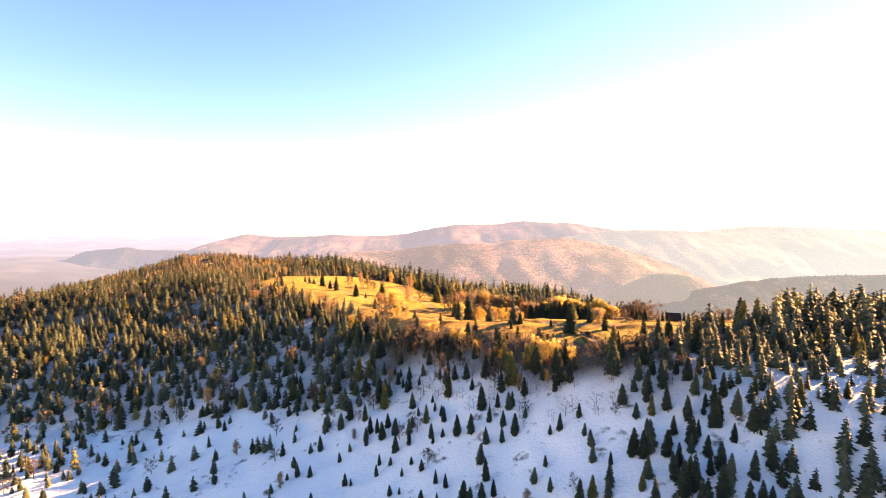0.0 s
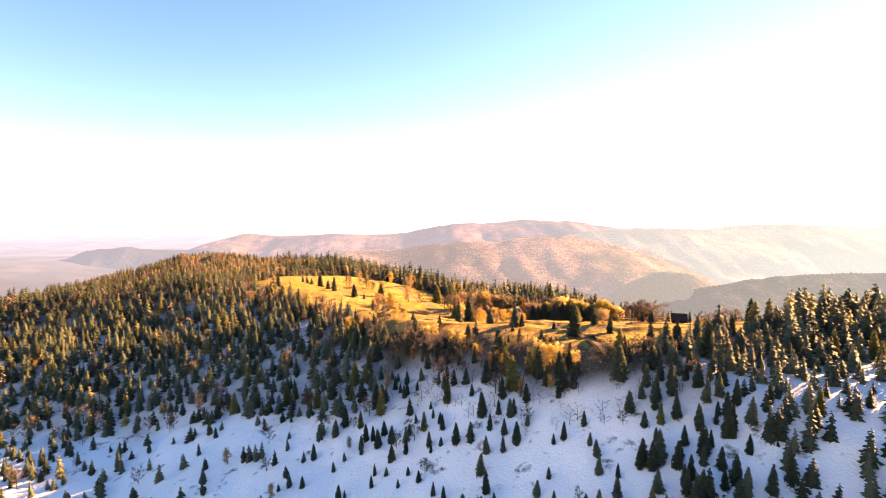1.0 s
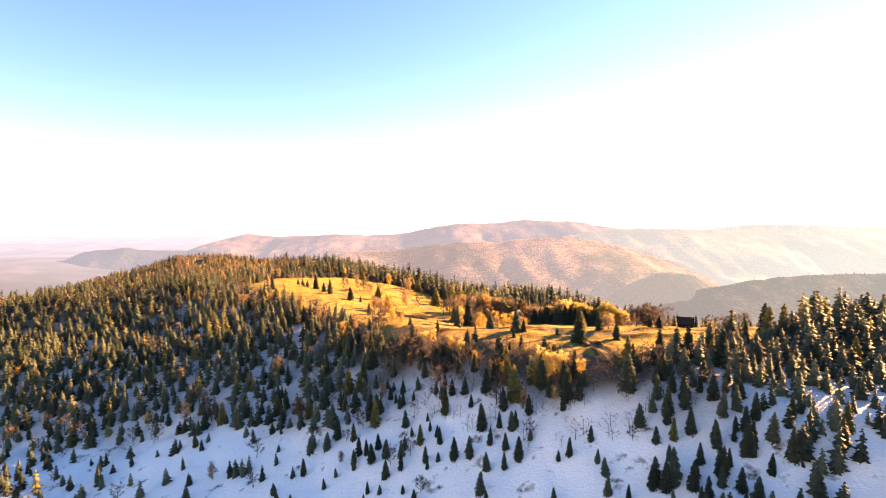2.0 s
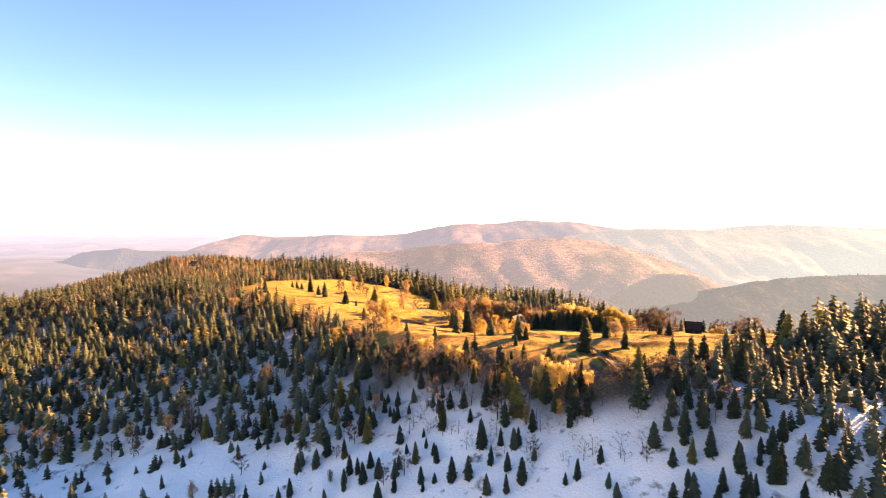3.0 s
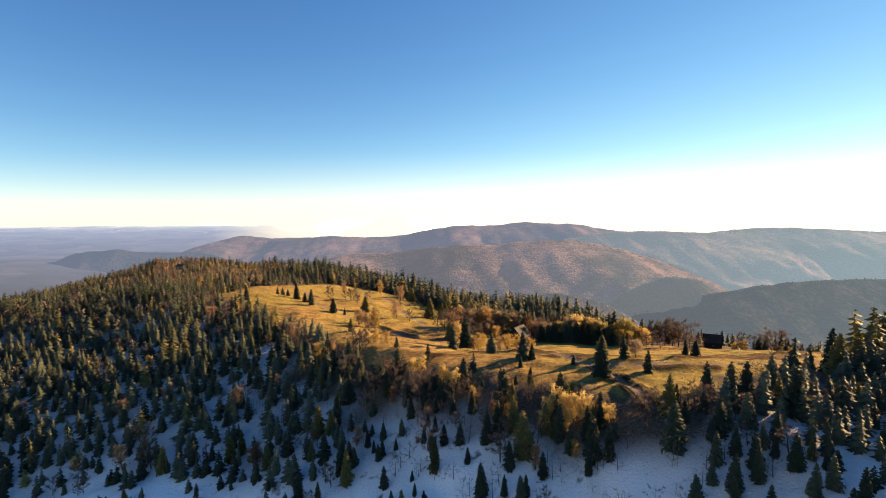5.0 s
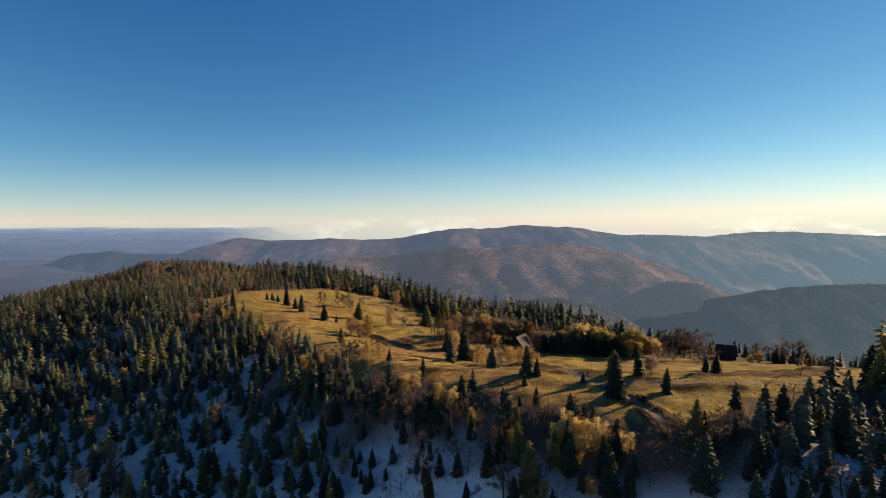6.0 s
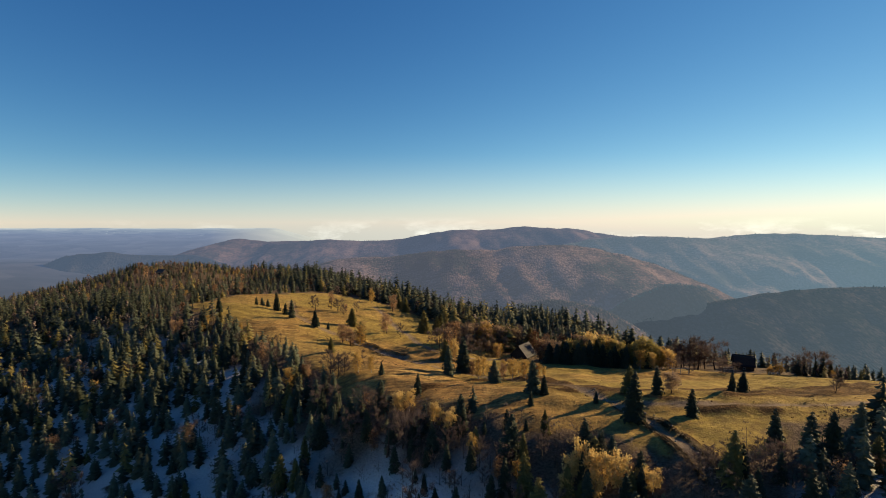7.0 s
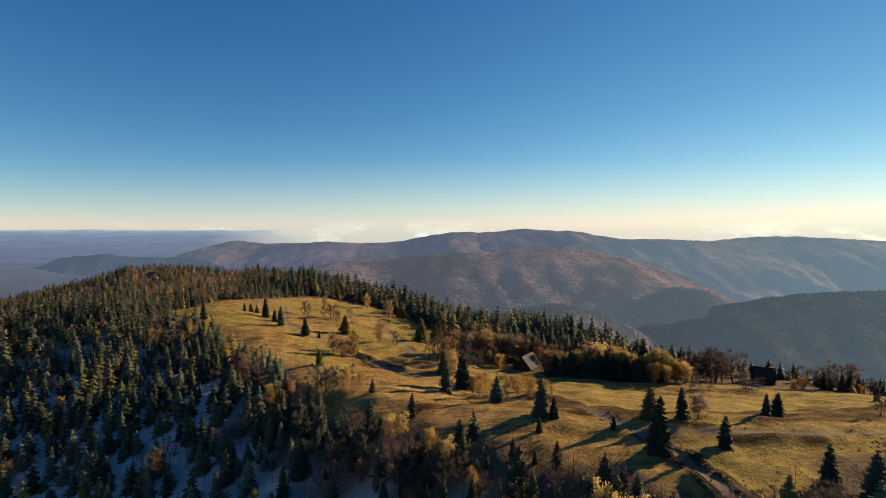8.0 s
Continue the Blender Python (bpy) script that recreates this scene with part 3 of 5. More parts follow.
def clump_tree_shape(seed, clumps=13, slim=0.26, low=0.22, puff=0.15):
    """A broadleaf tree one metre tall for the woods farther off: a stem with limbs and many small ragged leaf clumps with gaps between."""
    r = np.random.default_rng(seed)
    pieces = [tube(r, [(0, 0, 0), (r.normal(0, 0.02), r.normal(0, 0.02), 0.8)], [0.018, 0.006], 3)]
    cv, cf = [], []
    base = np.array([(1, 0, 0), (0, 1, 0), (-1, 0, 0), (0, -1, 0), (0, 0, 1), (0, 0, -1)], float)
    tri = np.array([(0, 1, 4), (1, 2, 4), (2, 3, 4), (3, 0, 4), (1, 0, 5), (2, 1, 5), (3, 2, 5), (0, 3, 5)])
    for i in range(clumps):
        k = (i + r.uniform(0, 1)) / clumps
        h = low + (0.93 - low) * k
        a, d = i * 2.4 + r.normal(0, 0.5), slim * math.sin(math.pi * (0.22 + 0.74 * k)) * r.uniform(0.35, 1.0)
        mid_ = np.array([math.cos(a) * d, math.sin(a) * d, h])
        if i % 3 == 0:
            pieces.append(tube(r, [(0, 0, h * 0.7), mid_], [0.007, 0.002], 3))
        turn = np.array(Euler(r.uniform(0, 6.28, 3)).to_matrix())
        v = (base * r.uniform(0.55, 1.35, (6, 1))) @ turn.T * puff * r.uniform(0.6, 1.1) * (1, 1, 0.85) + mid_
        cf.append(tri + 6 * i)
        cv.append(v)
    return merged(pieces), (np.concatenate(cv), np.concatenate(cf))


def tree_thing(name, stem, crown, bark, leaf, label, category, tint=0.5):
    """One tree as a thing: an empty at its foot with a trunk and a crown."""
    root = new(name)
    root.empty_display_size = 0.2
    for part_name, (v, f), mat in (("trunk", stem, bark), ("crown", crown, leaf)):
        ob = new(part_name, mesh_of(name + "_" + part_name, v, f, mat, attrs=[("tint", np.full(len(v), tint))]))
        ob.parent = root
    return tagged(root, label, category)


def stand(name, spots, shapes, mats, label, category, seed):
    """Very many trees joined into one mesh of stems and crowns."""
    rng = np.random.default_rng(seed)
    vs, fs, ms, tint, at = [], [], [], [], 0
    for x, y, z, h in spots:
        stem, crown = shapes[rng.integers(len(shapes))]
        a, t = rng.uniform(0, 6.28), rng.random()
        c, s = math.cos(a), math.sin(a)
        wide = rng.uniform(0.9, 1.4)
        turn = np.array([[c, -s, 0], [s, c, 0], [0, 0, 1]]) * np.array([h * wide, h * wide, h])
        for m, (v, f) in enumerate((stem, crown)):
            vs.append(v @ turn.T * 1.0 + (x, y, z))
            fs.append(f + at)
            ms.append(np.full(len(f), m))
            tint.append(np.full(len(v), t))
            at += len(v)
    me = mesh_of(name, np.concatenate(vs), np.concatenate(fs), mats, np.concatenate(ms), [("tint", np.concatenate(tint))])
    return tagged(new(name, me), label, category, kind="stuff")


def at_ground(x, y):
    return float(ground_z(np.array([x]), np.array([y]))[0])


def placed(x, y, h, turn, sink=0.25, wide=1.0):
    """The pose and size of a tree of height h on the ground."""
    m = pose(x, y, at_ground(x, y) - sink, 0, 0, turn)
    return m @ Matrix.Diagonal((h * wide, h * wide, h, 1))


def set_tree(ob, m):
    """copy_thing() and give the copy its own size."""
    c = copy_thing(ob, m.normalized())
    c.matrix_basis = m
    return c


rnd = random.Random(11)
SPRUCE = [spruce_shape(100 + i, 42, 13, 2, 0.185 + 0.02 * (i % 3), 0.03) for i in range(6)]
SPRUCE_MID = [spruce_shape(200 + i, 20, 8, 0, 0.23 + 0.025 * (i % 3), 0.04, 3) for i in range(9)]
SPRUCE_FAR = [spruce_shape(300 + i, 11, 7, 0, 0.28 + 0.025 * (i % 3), 0.05, 3) for i in range(8)]
LEAFY = [broadleaf_shape(400 + i, 1000, 0.027, 0.14 + 0.04 * (i % 2), low=0.08) for i in range(4)]
ROUND = [broadleaf_shape(410 + i, 1700, 0.030, 0.24 + 0.04 * (i % 2), low=0.12) for i in range(3)]
LEAFY_MID = [clump_tree_shape(420 + i, 15, 0.25, 0.16, 0.12) for i in range(6)]
BARE = [broadleaf_shape(440 + i, 0, 0.02, 0.33, 1100, 0.15) for i in range(4)]
BARE_MID = [clump_tree_shape(460 + i, 14, 0.31, 0.22, 0.10) for i in range(3)] + [broadleaf_shape(460 + i, 0, 0.02, 0.33, 85, 0.15, light=True) for i in range(3)]

spruces = [tree_thing("spruce_tree", *s, BARK, NEEDLE, "dark green spruce with drooping boughs on the snowy slope", "spruce", rnd.random()) for s in SPRUCE]
larches = [tree_thing("conifer_tree", *s, BARK, LARCH, "olive green conifer with loose boughs beside the meadow", "conifer", rnd.random()) for s in SPRUCE[:3]]
golds = [tree_thing("birch_tree", *s, BIRCH_BARK, GOLD, "golden yellow birch with thin pale trunk", "birch", rnd.random()) for s in LEAFY]
bright = [tree_thing("birch_tree", *s, BIRCH_BARK, GOLD, "bright yellow birch with a full rounded crown", "birch", 0.9) for s in ROUND[:2]]
rusts = [tree_thing("beech_tree", *s, BARK, RUST, "rusty orange broadleaf tree in autumn leaf", "beech", rnd.random()) for s in LEAFY]
olives = [tree_thing("ash_tree", *s, BARK, OLIVE, "olive green broadleaf tree turning yellow at the wood's edge", "tree", rnd.random()) for s in ROUND]
tans = [tree_thing("aspen_tree", *s, BARK, TAN, "pale tan broadleaf tree in thinning autumn leaf", "tree", rnd.random()) for s in LEAFY[:2] + ROUND[:1]]
bares = [tree_thing("bare_tree", *s, BARK, TWIG, "leafless brown tree with fine bare twigs", "bare tree", rnd.random()) for s in BARE]
used = set()


def plant(kinds, x, y, h, group, label="", wide=1.0):
    """Puts a tree of one of the kinds on the ground; the prototypes themselves are used first."""
    ob = kinds[rnd.randrange(len(kinds))]
    m = placed(x, y, h, rnd.uniform(0, 360), 0.02 * h, wide * rnd.uniform(0.95, 1.2))
    if ob.name in used:
        ob = set_tree(ob, m)
    else:
        used.add(ob.name)
        ob.matrix_basis = m
    tagged(ob, label, group=group)
    return ob


# trees that stand alone in the meadow: x, y, height
for x, y, h in [(54.7, 206, 13), (69.8, 207, 7.6), (90, 224, 6.4), (96, 228, 6.4), (67.6, 223, 8.6), (8, 264, 11.5), (13.8, 274, 15), (23.6, 249, 8.2),
                (33, 229, 10.6), (36.1, 227.7, 6), (30.9, 220, 4.2), (48.7, 218, 3.4), (-1.8, 235.4, 7.8), (-121.7, 363, 10), (-81, 366, 11),
                (-97, 387, 12), (-88.4, 377.5, 7.3), (-63.7, 350, 9.2), (-57, 352, 4.3), (-15.5, 254, 4.5), (22.6, 199.2, 11), (59, 166.5, 12), (79.4, 190, 9), (82.2, 183.3, 11), (85.6, 181.3, 11.4), (11.2, 212, 8.5), (-12.9, 231, 10.5), (95.7, 186.8, 11.2), (91.6, 171.3, 13.5), (126.8, 204.8, 15), (38.7, 194, 9), (46.6, 182.6, 7.5), (11, 218, 7.6), (151, 260, 5), (-113.7, 398.2, 5.3), (-111, 400.8, 5.3), (-107.2, 401, 5.1)]:
    plant(spruces, x, y, h, "lone spruces in the meadow", "dark green spruce standing alone on tan meadow grass", 1.1)
for x, y, h in [(60, 224, 8.5), (-5.3, 376, 14), (2.7, 381, 10), (7.3, 309, 10), (-38, 345, 9)]:
    plant(larches, x, y, h, "lone conifers in the meadow", "olive green conifer standing on tan meadow grass", 1.5)
for x, y, h in [(13.4, 202.4, 6), (-35, 327, 12), (19, 259, 8.4), (31, 257.5, 7.4), (35.4, 256.3, 7), (23.5, 266, 5),
                (98, 296, 8), (93, 297, 9), (-19.7, 257.8, 6.5), (-24.5, 258.5, 8), (22.9, 192.4, 5), (37.2, 173, 5), (-127.3, 221.9, 5.5), (13.8, 204.5, 5)]:
    plant(golds, x, y, h, "golden birches round the meadow")
for x, y, h in [(-63.5, 248.4, 6.4), (-127.5, 328, 11), (-56.7, 207, 8.5), (-39.5, 323, 9), (-25.7, 360, 12), (34, 332, 7), (-46, 265, 6), (-58, 407, 5.5), (-76, 446, 10), (17, 266, 6), (40, 261.5, 5), (28, 258, 6), (-43, 331, 8)]:
    plant(rusts, x, y, h, "orange trees in the meadow")
for x, y, h in [(-9.3, 213.5, 12), (-3.2, 210.8, 12), (-20.2, 222.3, 9), (19, 178.8, 8), (-100, 219.5, 9), (-34.5, 242, 8.2), (-29.5, 260, 8.4), (-34, 255.6, 7.5), (-13.4, 227.4, 10), (-4.8, 215.3, 10), (-18.9, 233, 9), (-78, 407, 9), (-52, 414, 7), (-63, 414, 8), (-17, 351, 7), (120, 312, 12), (126, 314, 11), (109, 303, 7), (160, 310, 9), (172, 306, 8),
                (126, 231, 5.5), (18, 314, 11), (11, 328, 11), (59, 330, 10), (114, 313, 10), (129, 296, 5.5), (-25, 262, 7)]:
    plant(bares, x, y, h, "bare trees round the meadow")

for x, y, h in [(-7.4, 228.3, 7), (-4.1, 228, 6.5), (3.6, 219.5, 6.5), (7.5, 213.5, 6.5), (5, 217, 5)]:
    plant(bright, x, y, h, "bright birches below the meadow", "bright yellow birch with a full rounded crown", 0.85)
for x, y, h in [(-33, 240, 9), (-28, 237, 9), (-22, 228, 10), (-30, 226, 10), (-16, 222, 9), (-8, 218, 9), (-2, 214, 8), (3, 210, 8)]:
    plant(spruces, x, y, h, "spruces below the meadow", "dark green spruce among bare scrub below the meadow", 1.1)

plant(tans[2:], 71.5, 222, 6.2, "tan trees in the meadow", "pale orange rounded tree beside a dark meadow spruce", 1.3)

# the loose golden clump and the bare scrub below the meadow
for x, y, h, wide in [(33.2, 186.5, 7.5, 0.8), (35.5, 187.5, 8.4, 0.7), (37.6, 184.9, 8.6, 0.75), (40, 183.4, 8, 0.8), (42.1, 181.7, 7.6, 0.75), (44.5, 182.7, 5, 0.9), (46.7, 181.3, 5, 0.9), (48.1, 179.7, 4.8, 1.0), (31.5, 184, 6, 0.8), (36.8, 180.5, 6.5, 0.8)]:
    plant(bright if h > 5.5 or x > 46 else rusts, x, y, h, "golden clump below the meadow", "yellow autumn birch in a loose clump below the meadow", wide)
for x, y, h in [(39, 188, 9), (34, 181, 7), (43.5, 178.5, 7.5)]:
    plant(larches, x, y, h, "golden clump below the meadow", "yellow green conifer in a loose clump below the meadow", 1.2)
for x, y, h in [(58.3, 181.8, 6.3), (61.8, 182.2, 6.7), (65.4, 182.6, 6.9), (67.6, 180.4, 7), (71.4, 181.2, 7), (72.8, 178.6, 7.2), (62.7, 178.5, 6.2), (67.4, 176.9, 6.7), (72.9, 174.9, 7.1), (55, 180.3, 5.4),
                (-97.8, 217.5, 10), (-57.4, 208.2, 10), (19, 179.5, 7.5), (24, 177.8, 6), (-48.3, 211.1, 8), (-34.2, 216.1, 8), (80, 157, 7), (74, 162, 6.6), (76, 184, 6), (86, 176, 6.5)]:
    plant(bares, x, y, 0.72 * h, "bare scrub below the meadow", "bare purplish brown scrub tree below the meadow", 1.5)
for x, y, h in [(-109.4, 219.9, 9.5), (-76.4, 239.2, 9), (79.7, 172, 6.3)]:
    plant(rusts, x, y, h, "red brown trees below the meadow", "red brown broadleaf tree among dark spruces")

# the broadleaf fringe along the wood's edge and round the hut
for x, y, h in [(4.8, 329.5, 12), (0.7, 333.2, 10), (50, 352, 13), (25, 331, 9), (11.9, 348.3, 11), (-64.6, 412.8, 8), (-68, 411.5, 7), (-56.8, 394.7, 7), (-36.7, 332.9, 8.4), (-81.9, 416.3, 8), (-49.8, 518.6, 13),
                (-0.3, 460.4, 13), (-35.7, 263.9, 8.6), (-32.1, 259.8, 9), (23, 346, 14)]:
    plant(bares, x, y, h, "bare trees along the wood's edge", "leafless greyish brown tree with fine twigs on the meadow's rim", 1.1)
for x, y, h in [(30.3, 356.4, 14), (33.5, 332.7, 7.5), (11.7, 307.3, 8), (22.2, 275.9, 7.5), (29.8, 274.5, 6), (31.9, 267.7, 6.4), (35.2, 270, 5.2), (37.9, 269.6, 4.8), (41.5, 262.3, 4.8), (41.3, 253.1, 4.2),
                (-52.1, 486, 12), (-10.3, 460.7, 11), (81.6, 330, 13.5), (88.2, 325, 13), (-18.9, 528.1, 12), (-117.1, 333.9, 6), (-112.1, 331.5, 5.5), (-95.8, 329.2, 5)]:
    plant(golds, x, y, h, "golden birches along the wood's edge", "slender golden birch on the rim of the meadow", 0.9)
for x, y, h in [(29.2, 345, 13), (55.3, 345, 12), (61.1, 340.8, 10.5), (-43.5, 324.6, 10), (8.8, 328.6, 13), (-31.3, 449.9, 13), (8.8, 445.6, 12), (66.2, 326, 12.5), (72, 324, 13.5), (84.2, 321, 14),
                (-44.7, 265, 5), (-130.2, 337.3, 6.4), (-135.1, 338.7, 5.5), (-153.3, 347.9, 6.5), (-147.9, 346, 6), (-157.3, 482.1, 9.5), (-158.2, 469.2, 10), (-168.1, 458.8, 8.5)]:
    plant(rusts, x, y, h, "orange trees along the wood's edge", "orange brown broadleaf tree on the rim of the meadow")
for x, y, h in [(4.7, 383.6, 12), (-46.6, 369.9, 11), (53.9, 352, 13), (-22.4, 460.1, 12), (-28.8, 475.1, 13), (-111.8, 342, 8), (-41.3, 289.3, 7)]:
    plant(larches, x, y, h, "olive conifers along the wood's edge", "olive green conifer on the rim of the meadow", 1.4)

# the front row of the wood behind the meadow, and the grove round the hut
for x, y, h in [(60, 312, 10), (62, 311, 8), (64, 310.5, 11.5), (66.5, 310, 8.5), (69, 309, 10.5), (71.5, 308.5, 9), (74, 308, 12.5), (77, 307.5, 9), (80, 307, 11.5), (83, 306.8, 8.5), (85.5, 306.5, 10.5), (88, 306, 9), (90, 305.5, 11), (94, 304.5, 8), (57, 315, 11), (99, 302, 8)]:
    plant(spruces, x, y, h, "conifers at the wood's edge", "dark spruce at the edge of the closed wood", 1.3)
for x, y, h in [(63, 313, 12), (66, 314.5, 13), (71, 311.5, 13), (78, 310.5, 13), (79.5, 313, 14), (92, 308, 12), (95.5, 307.5, 12), (85, 310, 13)]:
    plant(larches, x, y, h, "olive conifers at the wood's edge", "olive green conifer at the edge of the closed wood", 1.3)
for x, y, h in [(97, 304.5, 14.5), (101, 301.5, 12.5), (94.5, 306.5, 12), (67, 312.5, 12), (82, 310, 12.5), (88, 308.5, 12), (103, 299.5, 8)]:
    plant(olives, x, y, h, "broadleaf trees at the wood's edge")
for x, y, h in [(105.5, 298.5, 9.5), (104, 300.5, 10.5), (107, 297.5, 7), (75, 314, 16), (84.5, 312, 14.5), (34.5, 338, 6.5), (36.5, 337, 6), (29, 347, 15), (31.5, 348.5, 14), (27, 346, 12), (12, 322, 8)]:
    plant(golds, x, y, h, "golden birches at the wood's edge", "yellow birch in thinning leaf at the wood's edge", 1.2)
for x, y, h in [(58.5, 319, 12), (62, 316.5, 11.5), (73, 313, 14), (87, 310.5, 12), (21, 343, 14), (17.5, 345, 13), (25, 349, 14), (35, 349, 14), (39.5, 350, 13.5), (43.5, 349, 12.5), (47, 350, 12), (33, 342, 9), (40, 344, 9), (29.5, 339, 7)]:
    plant(tans, x, y, h, "tan trees at the wood's edge", "", 0.9)
for x, y, h in [(54, 324, 11), (56.5, 322.5, 11), (13, 349, 14), (9.5, 347, 12), (29.5, 352, 15)]:
    plant(rusts, x, y, h, "orange trees at the wood's edge", "orange brown broadleaf tree beside the hut", 1.25)
for x, y, h in [(114, 308, 10), (118, 311, 12), (123.5, 314, 14), (128, 315, 14), (133, 318, 14), (138, 318, 13), (126, 311, 12), (166, 312, 8), (174, 311, 10), (180, 309, 12), (183, 310, 11), (120.5, 281, 5.5), (125.5, 281, 4.5), (99.5, 280.5, 6.5), (106.3, 280.6, 5.5), (189, 305, 6), (112, 303, 8)]:
    plant(bares, x, y, h, "bare trees at the wood's edge", "leafless greyish brown tree at the wood's edge", 1.3)
for x, y, h in [(155, 303, 4.6), (160.5, 305, 5.5), (185, 306, 4)]:
    plant(golds, x, y, h, "golden bushes by the barn", "low golden bush beside the dark barn", 1.5)
for x, y, h in [(174, 308, 6.5), (180, 309, 7.5), (186, 308, 8), (192, 306, 6.5)]:
    plant(spruces, x, y, h, "young spruces by the barn", "young dark spruce at the meadow's far edge")

# the woods: a jittered grid over the hill, outside the meadow and its margin
rng = np.random.default_rng(77)
spots = []
for cell, (x0, x1, y0, y1) in ((6.0, (-330, 52, 95, 130)), (4.9, (52, 260, 95, 130)), (4.7, (-330, 260, 130, 430)), (6.2, (-560, 200, 430, 790)), (9.0, (-620, -330, 170, 430)), (12, (-900, -620, 260, 860))):
    for cx in np.arange(x0, x1, cell):
        for cy in np.arange(y0, y1, cell):
            spots.append((cx + rng.uniform(0, cell), cy + rng.uniform(0, cell)))
for cx in np.arange(-60, 200, 5.0):      # the closed wood behind the meadow
    for cy in np.arange(300, 470, 5.0):
        q = 0.832 * (cx - 100) + 0.555 * (cy - 330)
        if -60 < q < 55 and rng.random() < 0.55:
            spots.append((cx + rng.uniform(0, 5), cy + rng.uniform(0, 5)))
spots = np.array(spots)
margin = inside(spots[:, 0], spots[:, 1]) + 4 * wave(spots[:, 0], spots[:, 1], 30, 50)
behind = 0.832 * (spots[:, 0] - 100) + 0.555 * (spots[:, 1] - 330)
keep = (margin < -2) & (behind < 150) & (np.abs(spots[:, 0] - 5) < 1.05 * spots[:, 1] + 40)
keep &= ~((spots[:, 0] > 62) & (spots[:, 1] < 250) & (margin > -11) & (rng.random(len(spots)) < 0.8))      # open strip below the meadow
keep &= ~((spots[:, 0] > 104) & (spots[:, 1] > 285) & (behind > -62) & (rng.random(len(spots)) < 0.72))      # low growth round the barn
keep &= ~((spots[:, 0] > 44) & (spots[:, 0] < 70) & (spots[:, 1] < 206) & (spots[:, 1] > 176) & (rng.random(len(spots)) < 0.6))
for hx, hy, hr in ((47, 335, 13), (62, 341, 13), (152, 314, 17), (-306, 630, 6.5)):      # yards of the houses
    keep &= np.hypot(spots[:, 0] - hx, spots[:, 1] - hy) > hr
thin = np.clip(0.50 + 0.013 * (spots[:, 1] - 200) - 0.0004 * spots[:, 0], 0.40, 0.95)      # open and young in front, closed behind
thin = thin * np.clip(1 + 0.28 * wave(spots[:, 0], spots[:, 1], 70, 51), 0.5, 1.2)
thin = np.where((margin > -48) & (behind < -60), np.maximum(thin, 0.85), thin)
thin = np.where((spots[:, 0] > 66) & (spots[:, 1] < 250), 0.95, thin)
thin = np.where((spots[:, 1] > 400) | (behind > -75), 1.0, thin)
to_snow = spots[:, 1] - snow_line(spots[:, 0])      # open on the snow, closed above it
thin = np.where(to_snow > -16, np.clip(0.76 + (to_snow - 60) / 200, 0.76, 0.92) * np.clip(1 + 0.25 * wave(spots[:, 0], spots[:, 1], 34, 59), 0.6, 1.4), 0.40 * np.clip(1 + 0.5 * wave(spots[:, 0], spots[:, 1], 40, 57), 0.4, 1.5))
thin = np.where((np.abs(spots[:, 0] + 50) > 102) & (spots[:, 1] > 100), np.maximum(thin, 0.85), thin)
thin = np.where(np.hypot(spots[:, 0] - 56, spots[:, 1] - 166) < 11, 0.08, thin)
keep &= rng.random(len(spots)) < thin
spots, margin, behind = spots[keep], margin[keep], behind[keep]
sz = ground_z(spots[:, 0], spots[:, 1])
pick = rng.random(len(spots))
mixed = wave(spots[:, 0], spots[:, 1], 55, 52)
rim = np.clip(1 + margin / 22, 0, 1)
hill = np.exp(-(((spots[:, 0] + 330) / 170) ** 2 + ((spots[:, 1] - 640) / 170) ** 2))
p_gold = 0.03 * rim * (spots[:, 1] < 420) + 0.015 * (mixed > 0.5) * (spots[:, 1] > 240)
p_rust = 0.012 + 0.015 * rim + 0.04 * hill * (mixed > -0.3) + 0.05 * (mixed < -0.7)
p_bare = 0.05 + 0.15 * rim + 0.08 * (mixed < -0.4) + 0.12 * ((spots[:, 1] > 300) & (spots[:, 0] < 40 - 0.4 * (spots[:, 1] - 300))) + 0.14 * hill
top = np.clip((spots[:, 1] - 400) / 60, 0, 1) * (behind < -75) * np.clip(0.75 + 0.6 * mixed, 0.25, 1.3)      # mixed wood on the hilltop
p_gold, p_rust, p_bare = p_gold + 0.02 * top, p_rust + 0.03 * top, p_bare + 0.06 * top
low_rim = np.clip(1 - np.abs(spots[:, 0] - 18) / 42, 0, 1) * np.clip(1 - np.abs(spots[:, 1] - 196) / 26, 0, 1)
p_gold, p_bare = p_gold + 0.07 * low_rim, p_bare + 0.38 * low_rim
p_larch = 0.06 * low_rim + 0.04 * top + 0.07 + 0.06 * ((spots[:, 1] > 280) & (spots[:, 0] < -60)) + 0.55 * rim * (behind > -70) * (spots[:, 1] < 430)
kind = np.where(pick < p_gold, 1, np.where(pick < p_gold + p_rust, 2, np.where(pick < p_gold + p_rust + p_bare, 3, np.where(pick > 1 - p_larch, 4, 0))))
size = np.where(kind % 4 == 0, rng.uniform(8, 16, len(spots)) * (1 + 0.12 * mixed), rng.uniform(6, 12.5, len(spots)))
size = np.where((behind > -70) & (kind % 4 == 0), size * 1.2, size)
size = np.where((kind == 0) & (spots[:, 0] < 0), size * np.clip(0.78 + 0.0032 * (spots[:, 1] - 200), 0.62, 1.25), size)
size = np.where((margin > -16) & (spots[:, 0] < 60) & (spots[:, 1] < 240), size * 0.75, size)
size = np.where((kind == 2) | (kind == 3), size * (1 + 0.45 * hill), np.where(kind == 0, size * (1 - 0.28 * hill), size))
